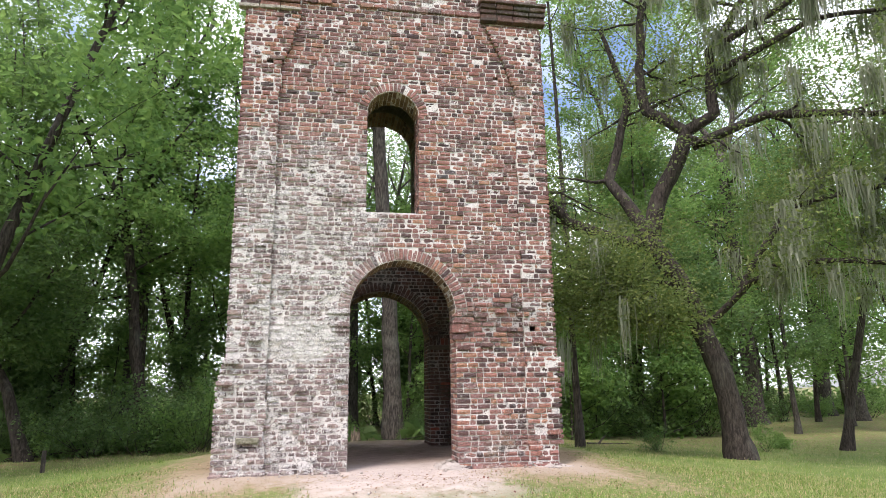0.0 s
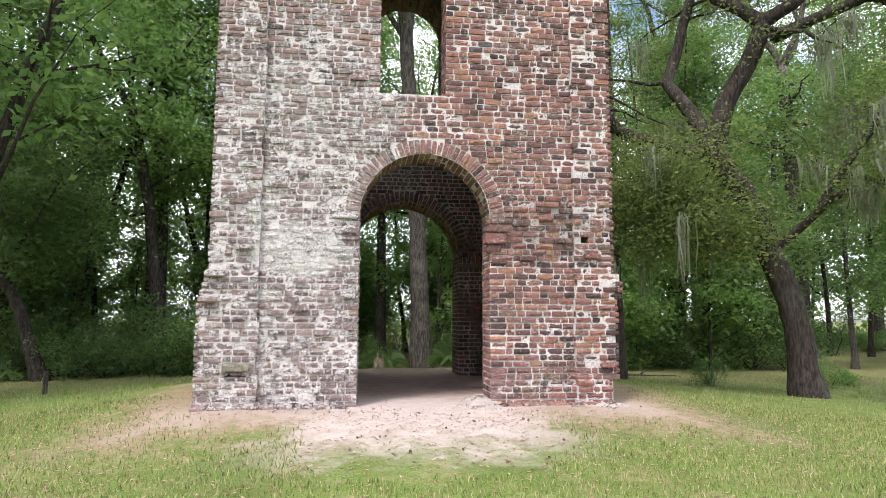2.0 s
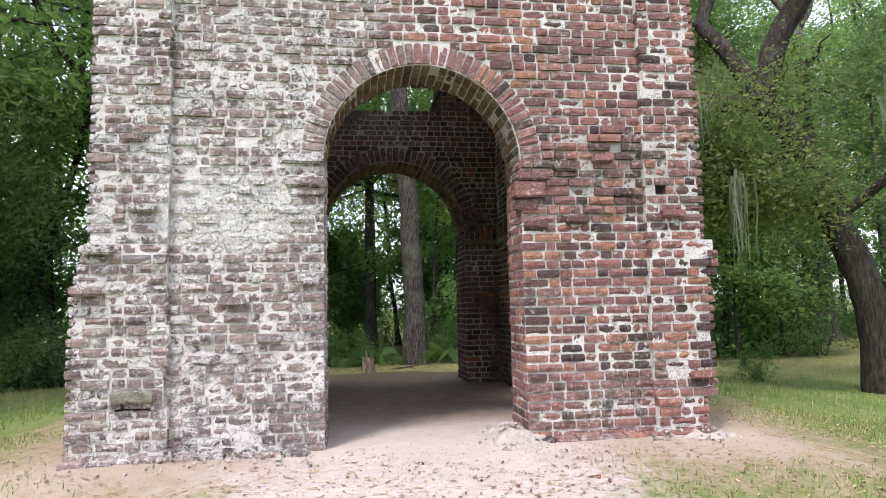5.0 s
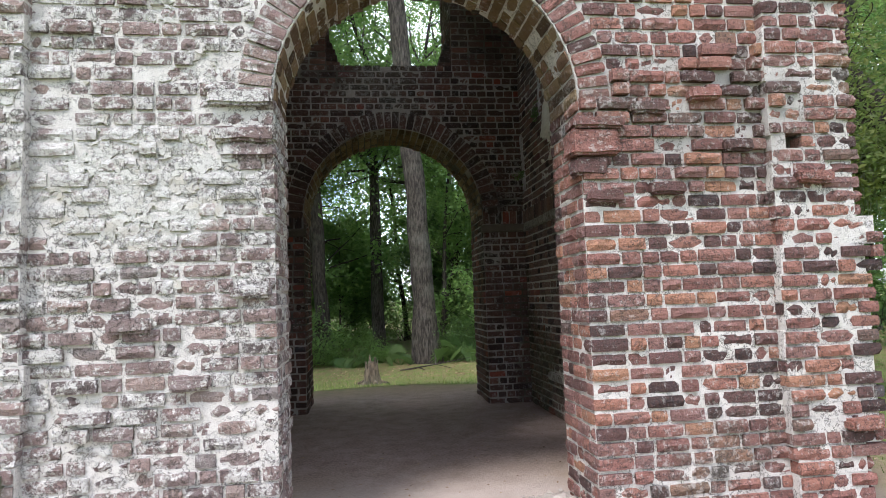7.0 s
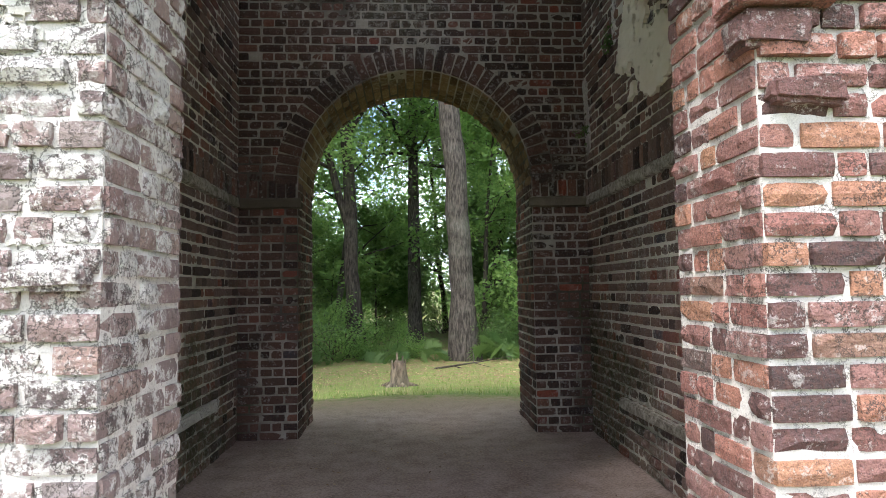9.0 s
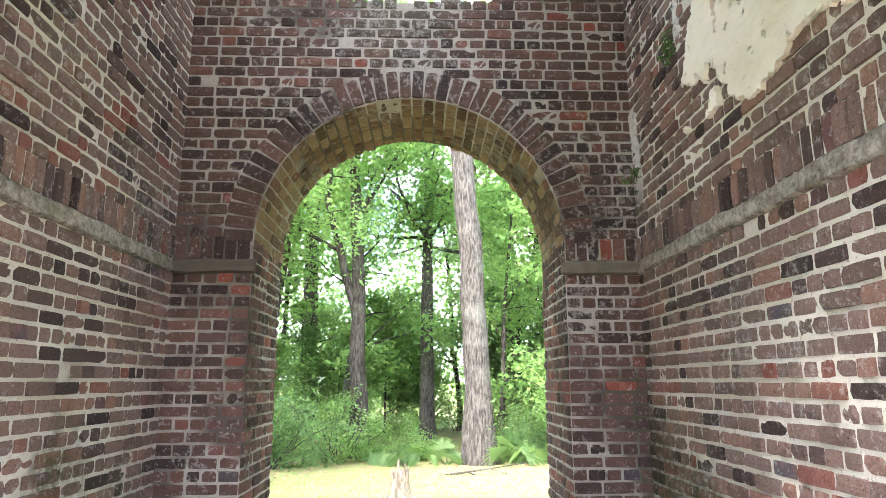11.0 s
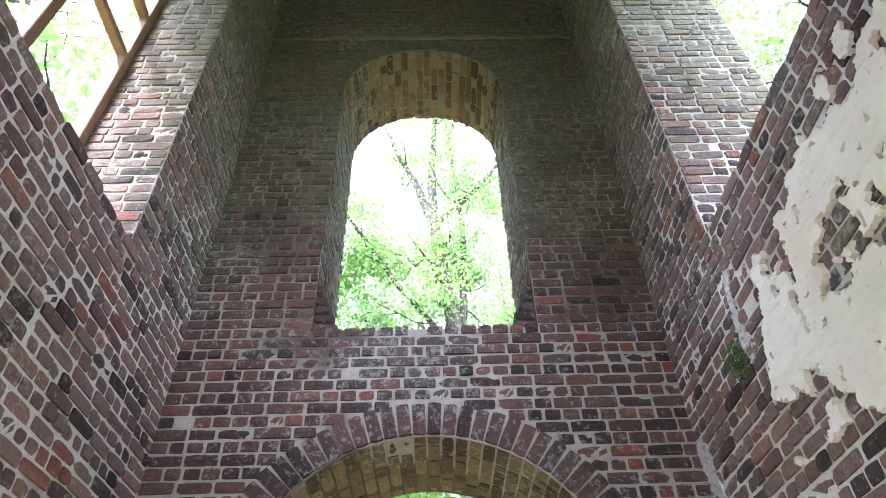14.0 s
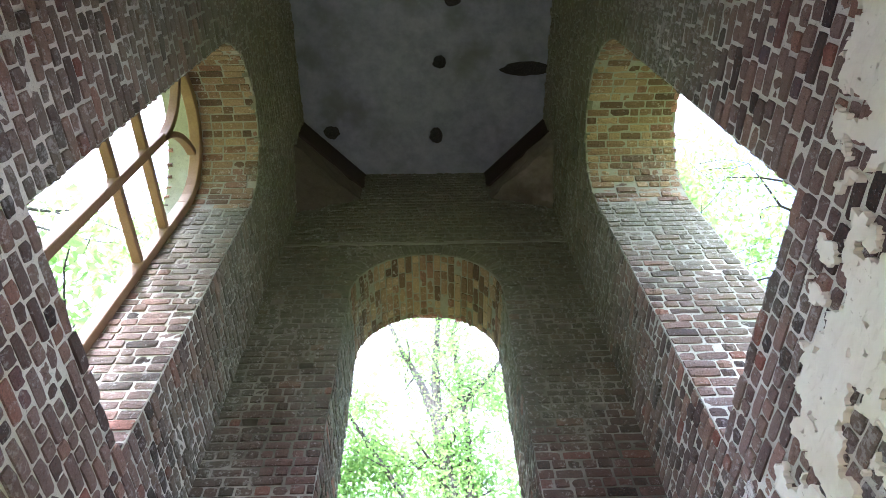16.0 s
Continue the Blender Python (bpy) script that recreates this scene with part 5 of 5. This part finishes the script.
# ---------------------------------------------------------------- details of the tower
def plaster_patch(name, at, u0, u1, z0, z1, d, out, inside, material, parent, label, step=0.013, thick=0.016):
    """A sheet of plaster with a broken outline and holes; inside(u, z) says where it still holds."""
    nu, nz = int((u1 - u0) / step), int((z1 - z0) / step)
    held = [[inside(u0 + (i + 0.5) * step, z0 + (j + 0.5) * step) for i in range(nu)] for j in range(nz)]
    verts, faces, index = [], [], {}

    def vert(i, j, layer):
        key = (i, j, layer)
        if key not in index:
            u, z = u0 + i * step, z0 + j * step
            off = out * (thick + 0.006 * noise.noise((u * 5, z * 5, 2.0)) + 0.006 * noise.noise((u * 13, z * 27, 6.0))) if layer else 0.0
            jit = step * 1.5
            index[key] = len(verts)
            verts.append(at(u + jit * noise.noise((u * 37, z * 37, 1)), d + off, z + jit * noise.noise((u * 37, z * 37, 8))))
        return index[key]

    for j in range(nz):
        for i in range(nu):
            if not held[j][i]:
                continue
            faces.append((vert(i, j, 1), vert(i + 1, j, 1), vert(i + 1, j + 1, 1), vert(i, j + 1, 1)))
            for di, dj, a, b in ((-1, 0, (i, j), (i, j + 1)), (1, 0, (i + 1, j), (i + 1, j + 1)), (0, -1, (i, j), (i + 1, j)), (0, 1, (i, j + 1), (i + 1, j + 1))):
                ii, jj = i + di, j + dj
                if not (0 <= ii < nu and 0 <= jj < nz and held[jj][ii]):
                    faces.append((vert(*a, 0), vert(*b, 0), vert(*b, 1), vert(*a, 1)))
    ob = new(name, mesh_of(name, verts, faces, material))
    ob.parent = parent
    return tagged(ob, label)


def right_plaster(y, z):
    n = noise.noise((y * 2.2, z * 2.2, 0.0)) + 0.5 * noise.noise((y * 6, z * 6, 4.0)) + 0.25 * noise.noise((y * 17, z * 17, 5.0))
    edge = min(3.36 - 0.36 * max(0, z - 2.6) - y, z - (2.50 + 0.10 * (y - 1.2)), 3.98 - 0.20 * (y - 1.0) - z, y - 1.0)
    hole_n = noise.noise((y * 3.4 + 3, z * 2.3, 9.0)) + 0.4 * noise.noise((y * 11, z * 9, 7.0))
    pit = noise.noise((y * 19, z * 19, 12.0))
    return edge + 0.16 * n > 0.03 and hole_n < 0.21 and pit < 0.5


plaster_patch("plaster", ALONG_Y, 0.98, 3.45, 2.40, 4.02, XRI - 0.004, -1, right_plaster, PLASTER, wall_right, "broken cream lime plaster remains", thick=0.03)


def lime_smear(u, z):
    """Where old lime still hides the bricks of the front's western half."""
    for o, ring in ((arch_f, 0.22), (win_f, 0.19)):
        g = o.gap(z, ring if z > o.spring - 0.02 else 0.02)
        if g and g[0] - 0.02 < u < g[1] + 0.02:
            return False
    wide = noise.noise((u * 0.9, z * 0.8, 31.0))
    lean = min(1.0, max(0.0, (0.35 - u) / 1.0)) * min(1.0, max(0.0, (5.0 - z) / 1.2))
    coat = 1 - min(1.6, math.hypot((u + 1.52) * 1.9, (z - 1.93) * 2.9)) ** 2
    n = noise.noise((u * 5.5, z * 11.0, 1.0)) + 0.6 * noise.noise((u * 14, z * 22, 2.0)) + 0.35 * noise.noise((u * 37, z * 37, 3.0))
    return n > 1.02 - 0.62 * lean - 0.45 * wide - 0.75 * max(-0.2, coat)


plaster_patch("lime_smear", ALONG_X, -1.98, 0.4, 0.1, 4.95, YF - 0.001, -1, lime_smear, LIME, wall_front, "old whitewash and lime smeared over the bricks", step=0.015, thick=0.010)
plaster_patch("lime_smear", ALONG_X, -2.62, -2.07, 0.1, 4.95, PIL_D - 0.001, -1, lime_smear, LIME, wall_front, "old whitewash and lime smeared over the bricks", step=0.015, thick=0.010)


def strip_plaster(y, z):
    w = 0.05 + 0.05 * noise.noise((z * 5, 0.0, 6.0)) + 0.02 * noise.noise((z * 19, y * 19, 3))
    return abs(y - 4.12 + 0.06 * math.sin(z * 3)) < w * (1.2 if noise.noise((z * 3.1, 1.0, 8.0)) > -0.15 else 0.0)


plaster_patch("plaster", ALONG_Y, 3.98, 4.19, 2.5, 3.25, XRI - 0.008, -1, strip_plaster, MORTAR_FRONT, wall_right, "white lime smear", thick=0.012)
plaster_patch("plaster", ALONG_Y, 3.10, 3.40, 2.85, 3.75, XRI - 0.004, -1, lambda y, z: abs(y - 3.30 + 0.1 * (z - 3.0)) < 0.02 + 0.09 * noise.noise((z * 4, y * 8, 6.0)), MORTAR_FRONT, wall_right, "white lime smear", thick=0.012)


def block(name, lo, hi, material, parent, label="", bevel=0.014, rough=0.012):
    bm = bmesh.new()
    box_bm(bm, lo, hi)
    bmesh.ops.subdivide_edges(bm, edges=bm.edges[:], cuts=3, use_grid_fill=True)
    bmesh.ops.bevel(bm, geom=[e for e in bm.edges if len(e.link_faces) == 2 and e.calc_face_angle(0) > 1], offset=bevel, segments=2, affect="EDGES")
    roughen(bm, rough, 11)
    return part(name, bm, material, parent, label)


# imposts of the front arch, weathered blocks standing proud
block("impost", (-1.14, -0.055, 2.14), (-0.815, 0.10, 2.225), BRICK_FRONT, wall_front, "projecting lime-stained brick impost")
block("impost", (-1.10, -0.035, 2.06), (-0.82, 0.10, 2.14), BRICK_FRONT, wall_front)
block("impost", (-1.16, -0.045, 2.34), (-0.83, 0.10, 2.42), BRICK_FRONT, wall_front, "projecting lime-stained brick impost")
block("impost", (0.80, -0.075, 2.20), (1.10, 0.10, 2.265), BRICK_FRONT, wall_front, "projecting dark brick impost")
block("impost", (0.79, -0.065, 2.05), (1.07, 0.10, 2.195), BRICK_FRONT, wall_front, "large square brown impost brick")
block("impost", (0.81, -0.04, 1.94), (1.0, 0.10, 2.04), BRICK_FRONT, wall_front)
block("lintel_stone", (-2.42, -0.135, 0.445), (-2.10, 0.02, 0.53), STONE, wall_front, "pale stone over a slot in the wall")

for x, z, w, pr in ((-2.22, 1.95, 0.22, 0.15), (-2.3, 2.52, 0.16, 0.12), (-2.55, 1.62, 0.24, 0.17), (-2.62, 1.30, 0.22, 0.16), (1.25, 2.32, 0.2, 0.07), (1.6, 2.40, 0.19, 0.075), (1.78, 2.1, 0.18, 0.07), (2.2, 1.9, 0.22, 0.13), (1.35, 1.86, 0.21, 0.06), (0.98, 1.82, 0.2, 0.05), (2.38, 0.5, 0.2, 0.14), (-1.25, 0.9, 0.2, 0.05), (-1.55, 1.2, 0.21, 0.05), (-0.95, 1.35, 0.2, 0.05), (-1.75, 0.75, 0.22, 0.05)):
    block("loose_brick", (x - w / 2, -pr, z - 0.034), (x + w / 2, 0.02, z + 0.034), BRICK_FRONT, wall_front)

# remains of the cornice over the pilasters
for x0, x1, dark in ((-2.72, -1.78, False), (1.42, 2.56, True)):
    z = 7.48 if not dark else 7.60
    for i, (h, pr) in enumerate(((0.07, 0.13), (0.09, 0.08), (0.085, 0.115), (0.085, 0.15), (0.07, 0.19))):
        bm = bmesh.new()
        n = int((x1 - x0) / 0.24)
        for k in range(n):
            a = x0 - pr * 0.3 + (x1 - x0 + pr * 0.6) * k / n
            b = x0 - pr * 0.3 + (x1 - x0 + pr * 0.6) * (k + 1) / n
            box_bm(bm, (a + 0.006, -pr + 0.012 * noise.noise((k * 3.3, i, 0)), z + 0.006), (b - 0.006, 0.03, z + h - 0.006))
        bmesh.ops.bevel(bm, geom=bm.edges[:], offset=0.008, segments=1, affect="EDGES")
        roughen(bm, 0.022, 8)
        cap = part("capital", bm, BRICK_MOSSY if dark else (STONE if i == 0 else BRICK_FRONT), wall_front, "broken moulded brick cornice, blackened" if dark else "broken moulded brick cornice")
        z += h
bm = bmesh.new()
for k in range(13):
    a = -1.7 + 0.24 * k
    if k in (2, 3):
        continue
    box_bm(bm, (a, -0.05 - 0.03 * noise.noise((k * 1.7, 2, 0)), 7.70 + 0.02 * noise.noise((k * 0.9, 5, 0))), (a + 0.225, 0.03, 7.78))
bmesh.ops.bevel(bm, geom=bm.edges[:], offset=0.01, segments=1, affect="EDGES")
roughen(bm, 0.014, 9)
part("cornice", bm, BRICK_FRONT, wall_front, "broken edge of a projecting brick course")

# low ledges along the inner walls
block("ledge", (XLI - 0.02, 1.2, 0.40), (XLI + 0.05, 3.52, 0.485), LIME, wall_left, "worn pale lime ledge low on the wall", 0.012, 0.018)
block("ledge", (XRI - 0.05, 1.2, 0.38), (XRI + 0.02, 3.3, 0.46), STONE, wall_right, "worn grey ledge low on the wall", 0.012, 0.018)

# crumbled mortar and brick ends at the foot of the piers
def rubble(cx, cy, rx, ry, count, smin, smax, seed, material, label):
    g = np.random.default_rng(seed)
    vs, fs, n = [], [], 0
    for k in range(count):
        x, y = cx + g.normal(0, rx), cy + g.normal(0, ry)
        s = g.uniform(smin, smax)
        h = max(0, 0.16 - 0.28 * math.hypot((x - cx) / (rx * 2.2), (y - cy) / (ry * 2.2)))
        m = Matrix.LocRotScale((x, y, ground_z(x, y) + h * g.random() + s * 0.15), Euler(g.uniform(0, 6, 3)), (s, s * g.uniform(0.5, 1), s * g.uniform(0.4, 0.8)))
        v, f = SHAPES[int(g.integers(12))]
        vs += [tuple(m @ (Vector(p) + Vector((0, 0.5, 0)))) for p in v]
        fs += [tuple(i + n for i in q) for q in f]
        n += len(v)
    tagged(new("rubble", mesh_of("rubble", vs, fs, material)), label, "rubble", kind="stuff")


rubble(0.74, 0.15, 0.10, 0.24, 150, 0.015, 0.06, 1, HEAP, "pale crumbled mortar heaped against a pier")
rubble(2.2, -0.2, 0.3, 0.12, 60, 0.010, 0.04, 2, HEAP, "pale crumbled mortar below the wall")
rubble(-1.6, -0.25, 0.6, 0.14, 70, 0.010, 0.045, 3, HEAP, "pale crumbled mortar below the wall")
rubble(0.2, -1.6, 1.2, 0.8, 40, 0.010, 0.028, 4, BRICK_FRONT, "small brick and mortar pebbles on the sand")



def mortar_heap(cx, cy, rx, ry, h):
    """A low heap of washed-out mortar leaning on a pier."""
    verts, faces, n = [], [], 22
    for j in range(n):
        for i in range(n):
            x, y = cx + rx * (2 * i / (n - 1) - 1), cy + ry * (2 * j / (n - 1) - 1)
            k = max(0.0, 1 - ((x - cx) / rx) ** 2 - ((y - cy) / ry) ** 2)
            verts.append((x, y, ground_z(x, y) - 0.03 + h * k * (1 + 0.5 * noise.noise((x * 9, y * 9, 1))) + 0.02 * noise.noise((x * 25, y * 25, 2))))
    faces = [(j * n + i, j * n + i + 1, (j + 1) * n + i + 1, (j + 1) * n + i) for j in range(n - 1) for i in range(n - 1)]
    tagged(new("mortar_mound", mesh_of("mortar_mound", verts, faces, HEAP)), "low heap of washed-out pale mortar at a pier's foot", "mound")


mortar_heap(0.80, 0.20, 0.32, 0.58, 0.11)
mortar_heap(2.3, -0.12, 0.45, 0.25, 0.06)

# footings: bottom courses widen unevenly
for x0, x1, s in ((-2.78, -0.86, 1), (0.86, 2.44, 2)):
    bm = bmesh.new()
    u = x0
    k = 0
    while u < x1 - 0.1:
        w = 0.2 + 0.06 * noise.noise((k * 2.1, s, 0))
        box_bm(bm, (u + 0.006, -0.16 - 0.035 * noise.noise((k * 1.3, s * 4, 1)), -0.2), (u + w - 0.006, 0.02, 0.03 + 0.03 * noise.noise((k * 1.1, 7, s))))
        u += w
        k += 1
    bmesh.ops.bevel(bm, geom=bm.edges[:], offset=0.014, segments=1, affect="EDGES")
    roughen(bm, 0.014, 9)
    part("footing", bm, BRICK_FRONT, wall_front, "worn projecting brick footing")


# timber tracery in the left window
def timber(name, pts, w, d, parent, label=""):
    """A squared timber following points in the window's plane (y, z)."""
    bm = bmesh.new()
    rings = []
    for i, (y, z) in enumerate(pts):
        a = pts[max(i - 1, 0)]
        b = pts[min(i + 1, len(pts) - 1)]
        t = Vector((b[0] - a[0], b[1] - a[1])).normalized()
        n = Vector((-t.y, t.x)) * w / 2
        rings.append([bm.verts.new((FX + dx, y + n.x * s, z + n.y * s)) for dx, s in ((-d / 2, -1), (d / 2, -1), (d / 2, 1), (-d / 2, 1))])
    for a, b in zip(rings, rings[1:]):
        for k in range(4):
            bm.faces.new((a[k], a[(k + 1) % 4], b[(k + 1) % 4], b[k]))
    bm.faces.new(rings[0])
    bm.faces.new(rings[-1])
    bmesh.ops.recalc_face_normals(bm, faces=bm.faces)
    bmesh.ops.bevel(bm, geom=[e for e in bm.edges if e.is_manifold and e.calc_face_angle(0) > 0.8], offset=0.006, segments=1, affect="EDGES")
    return part(name, bm, WOOD, parent, label)


FX = -2.2
window_1 = tagged(new("window_1"), "arched timber window frame with curved tracery, unglazed", "window", kind="structure")
WC, WR2 = win_s.c, win_s.half - 0.04
arc = lambda c, cz, r, a0, a1: [(c + r * math.cos(radians(a0 + (a1 - a0) * i / 16)), cz + r * math.sin(radians(a0 + (a1 - a0) * i / 16))) for i in range(17)]
timber("stile", [(win_s.u0 + 0.04, 4.07), (win_s.u0 + 0.04, 6.95)], 0.08, 0.10, window_1)
timber("stile", [(win_s.u1 - 0.04, 4.07), (win_s.u1 - 0.04, 6.95)], 0.08, 0.10, window_1)
timber("arch_head", arc(WC, 6.95, WR2, 180, 0), 0.08, 0.10, window_1, "curved timber head")
timber("mullion", [(WC - 0.02, 4.07), (WC - 0.02, 6.8)], 0.075, 0.10, window_1)
timber("bottom_rail", [(win_s.u0 + 0.08, 4.11), (win_s.u1 - 0.08, 4.11)], 0.08, 0.095, window_1)
for mz in (5.90, 6.46):
    timber("muntin", [(win_s.u0 + 0.08, mz), (win_s.u1 - 0.08, mz)], 0.06, 0.07, window_1)
timber("tracery", arc(WC + WR2, 6.8, WR2, 180, 118), 0.055, 0.08, window_1)
timber("tracery", arc(WC - WR2, 6.8, WR2, 0, 62), 0.055, 0.08, window_1)


# corbelled corners under the ceiling, with old timbers across them
def squinch(cx, cy, sx, sy):
    a, b, c = Vector((cx, cy, 0)), Vector((cx + sx * 0.76, cy, 0)), Vector((cx, cy + sy * 0.76, 0))
    bm = bmesh.new()
    low = [bm.verts.new((p.x, p.y, z)) for p, z in ((a, 8.75), (b, 9.08), (c, 9.08))]
    top = [bm.verts.new((p.x, p.y, 9.44)) for p in (a, b, c)]
    for q in ((0, 1, 2), (5, 4, 3)):
        bm.faces.new([(low + top)[i] for i in q])
    for i in range(3):
        bm.faces.new((low[i], low[(i + 1) % 3], top[(i + 1) % 3], top[i]))
    bmesh.ops.recalc_face_normals(bm, faces=bm.faces)
    bmesh.ops.subdivide_edges(bm, edges=bm.edges[:], cuts=8, use_grid_fill=True)
    roughen(bm, 0.035, 7)
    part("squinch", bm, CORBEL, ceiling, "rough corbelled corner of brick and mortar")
    bm = bmesh.new()
    m = Matrix.Translation((cx + sx * 0.33, cy + sy * 0.33, 9.68)) @ Matrix.Rotation(math.atan2(-sy, sx), 4, "Z")
    box_bm(bm, (-0.62, -0.09, -0.23), (0.62, 0.09, 0.23), m)
    bmesh.ops.bevel(bm, geom=bm.edges[:], offset=0.015, segments=1, affect="EDGES")
    part("corner_beam", bm, DARK_WOOD, ceiling, "dark old timber across the corner")


for cx, cy, sx, sy in ((XLI, YBI, 1, -1), (XRI, YBI, -1, -1), (XLI, YFI, 1, 1), (XRI, YFI, -1, 1)):
    squinch(cx, cy, sx, sy)


# flat black discs on the slab stand for the dark inside its holes
def hole_in_ceiling(x, y, rx, ry, seed):
    bm = bmesh.new()
    vs = [bm.verts.new((x + rx * math.cos(a) * (1 + 0.25 * noise.noise((math.cos(a) * 2, math.sin(a) * 2, seed))), y + ry * math.sin(a) * (1 + 0.25 * noise.noise((math.cos(a) * 2, math.sin(a) * 2, seed + 5))), 9.895)) for a in [2 * math.pi * k / 24 for k in range(24)]]
    f = bm.faces.new(vs)
    r = bmesh.ops.extrude_face_region(bm, geom=[f])
    for v in r["geom"]:
        if isinstance(v, bmesh.types.BMVert):
            v.co.z = 9.92
    bmesh.ops.recalc_face_normals(bm, faces=bm.faces)
    part("hole_disc", bm, BLACK, ceiling, "black disc standing for a dark hole in the ceiling")


for x, y, rx, ry in ((0.155, 3.635, 0.09, 0.11), (-1.25, 3.57, 0.11, 0.09), (0.21, 2.65, 0.09, 0.08), (0.37, 1.9, 0.09, 0.08), (1.32, 2.75, 0.32, 0.09)):
    hole_in_ceiling(x, y, rx, ry, x * 7)

# thin string line high on the back wall, and the low rim of the outer window arch
bm = bmesh.new()
box_bm(bm, (XLI, YBI - 0.02, 7.905), (XRI, YBI + 0.01, 7.945))
bmesh.ops.subdivide_edges(bm, edges=bm.edges[:], cuts=12)
roughen(bm, 0.006, 8)
part("string_line", bm, MORTAR_INNER, wall_back)


def fern(x, y, z, s, seed):
    g = random.Random(seed)
    pts = [Vector((g.gauss(0, 0.05), g.gauss(0, 0.05), g.gauss(0, 0.07))) for _ in range(14)]
    v, f = leaves(pts, 260, 0.035, 0.03, seed)
    ob = new("wall_fern", mesh_of("wall_fern", v, f, LEAF_DEEP))
    ob.matrix_basis = pose(x, y, z) @ Matrix.Scale(s, 4)
    tagged(ob, "small dark fern rooted in the brick wall", "fern", kind="stuff")


fern(1.57, 3.37, 3.30, 0.7, 1)
fern(1.57, 4.05, 2.76, 0.55, 2)

lay_pieces()
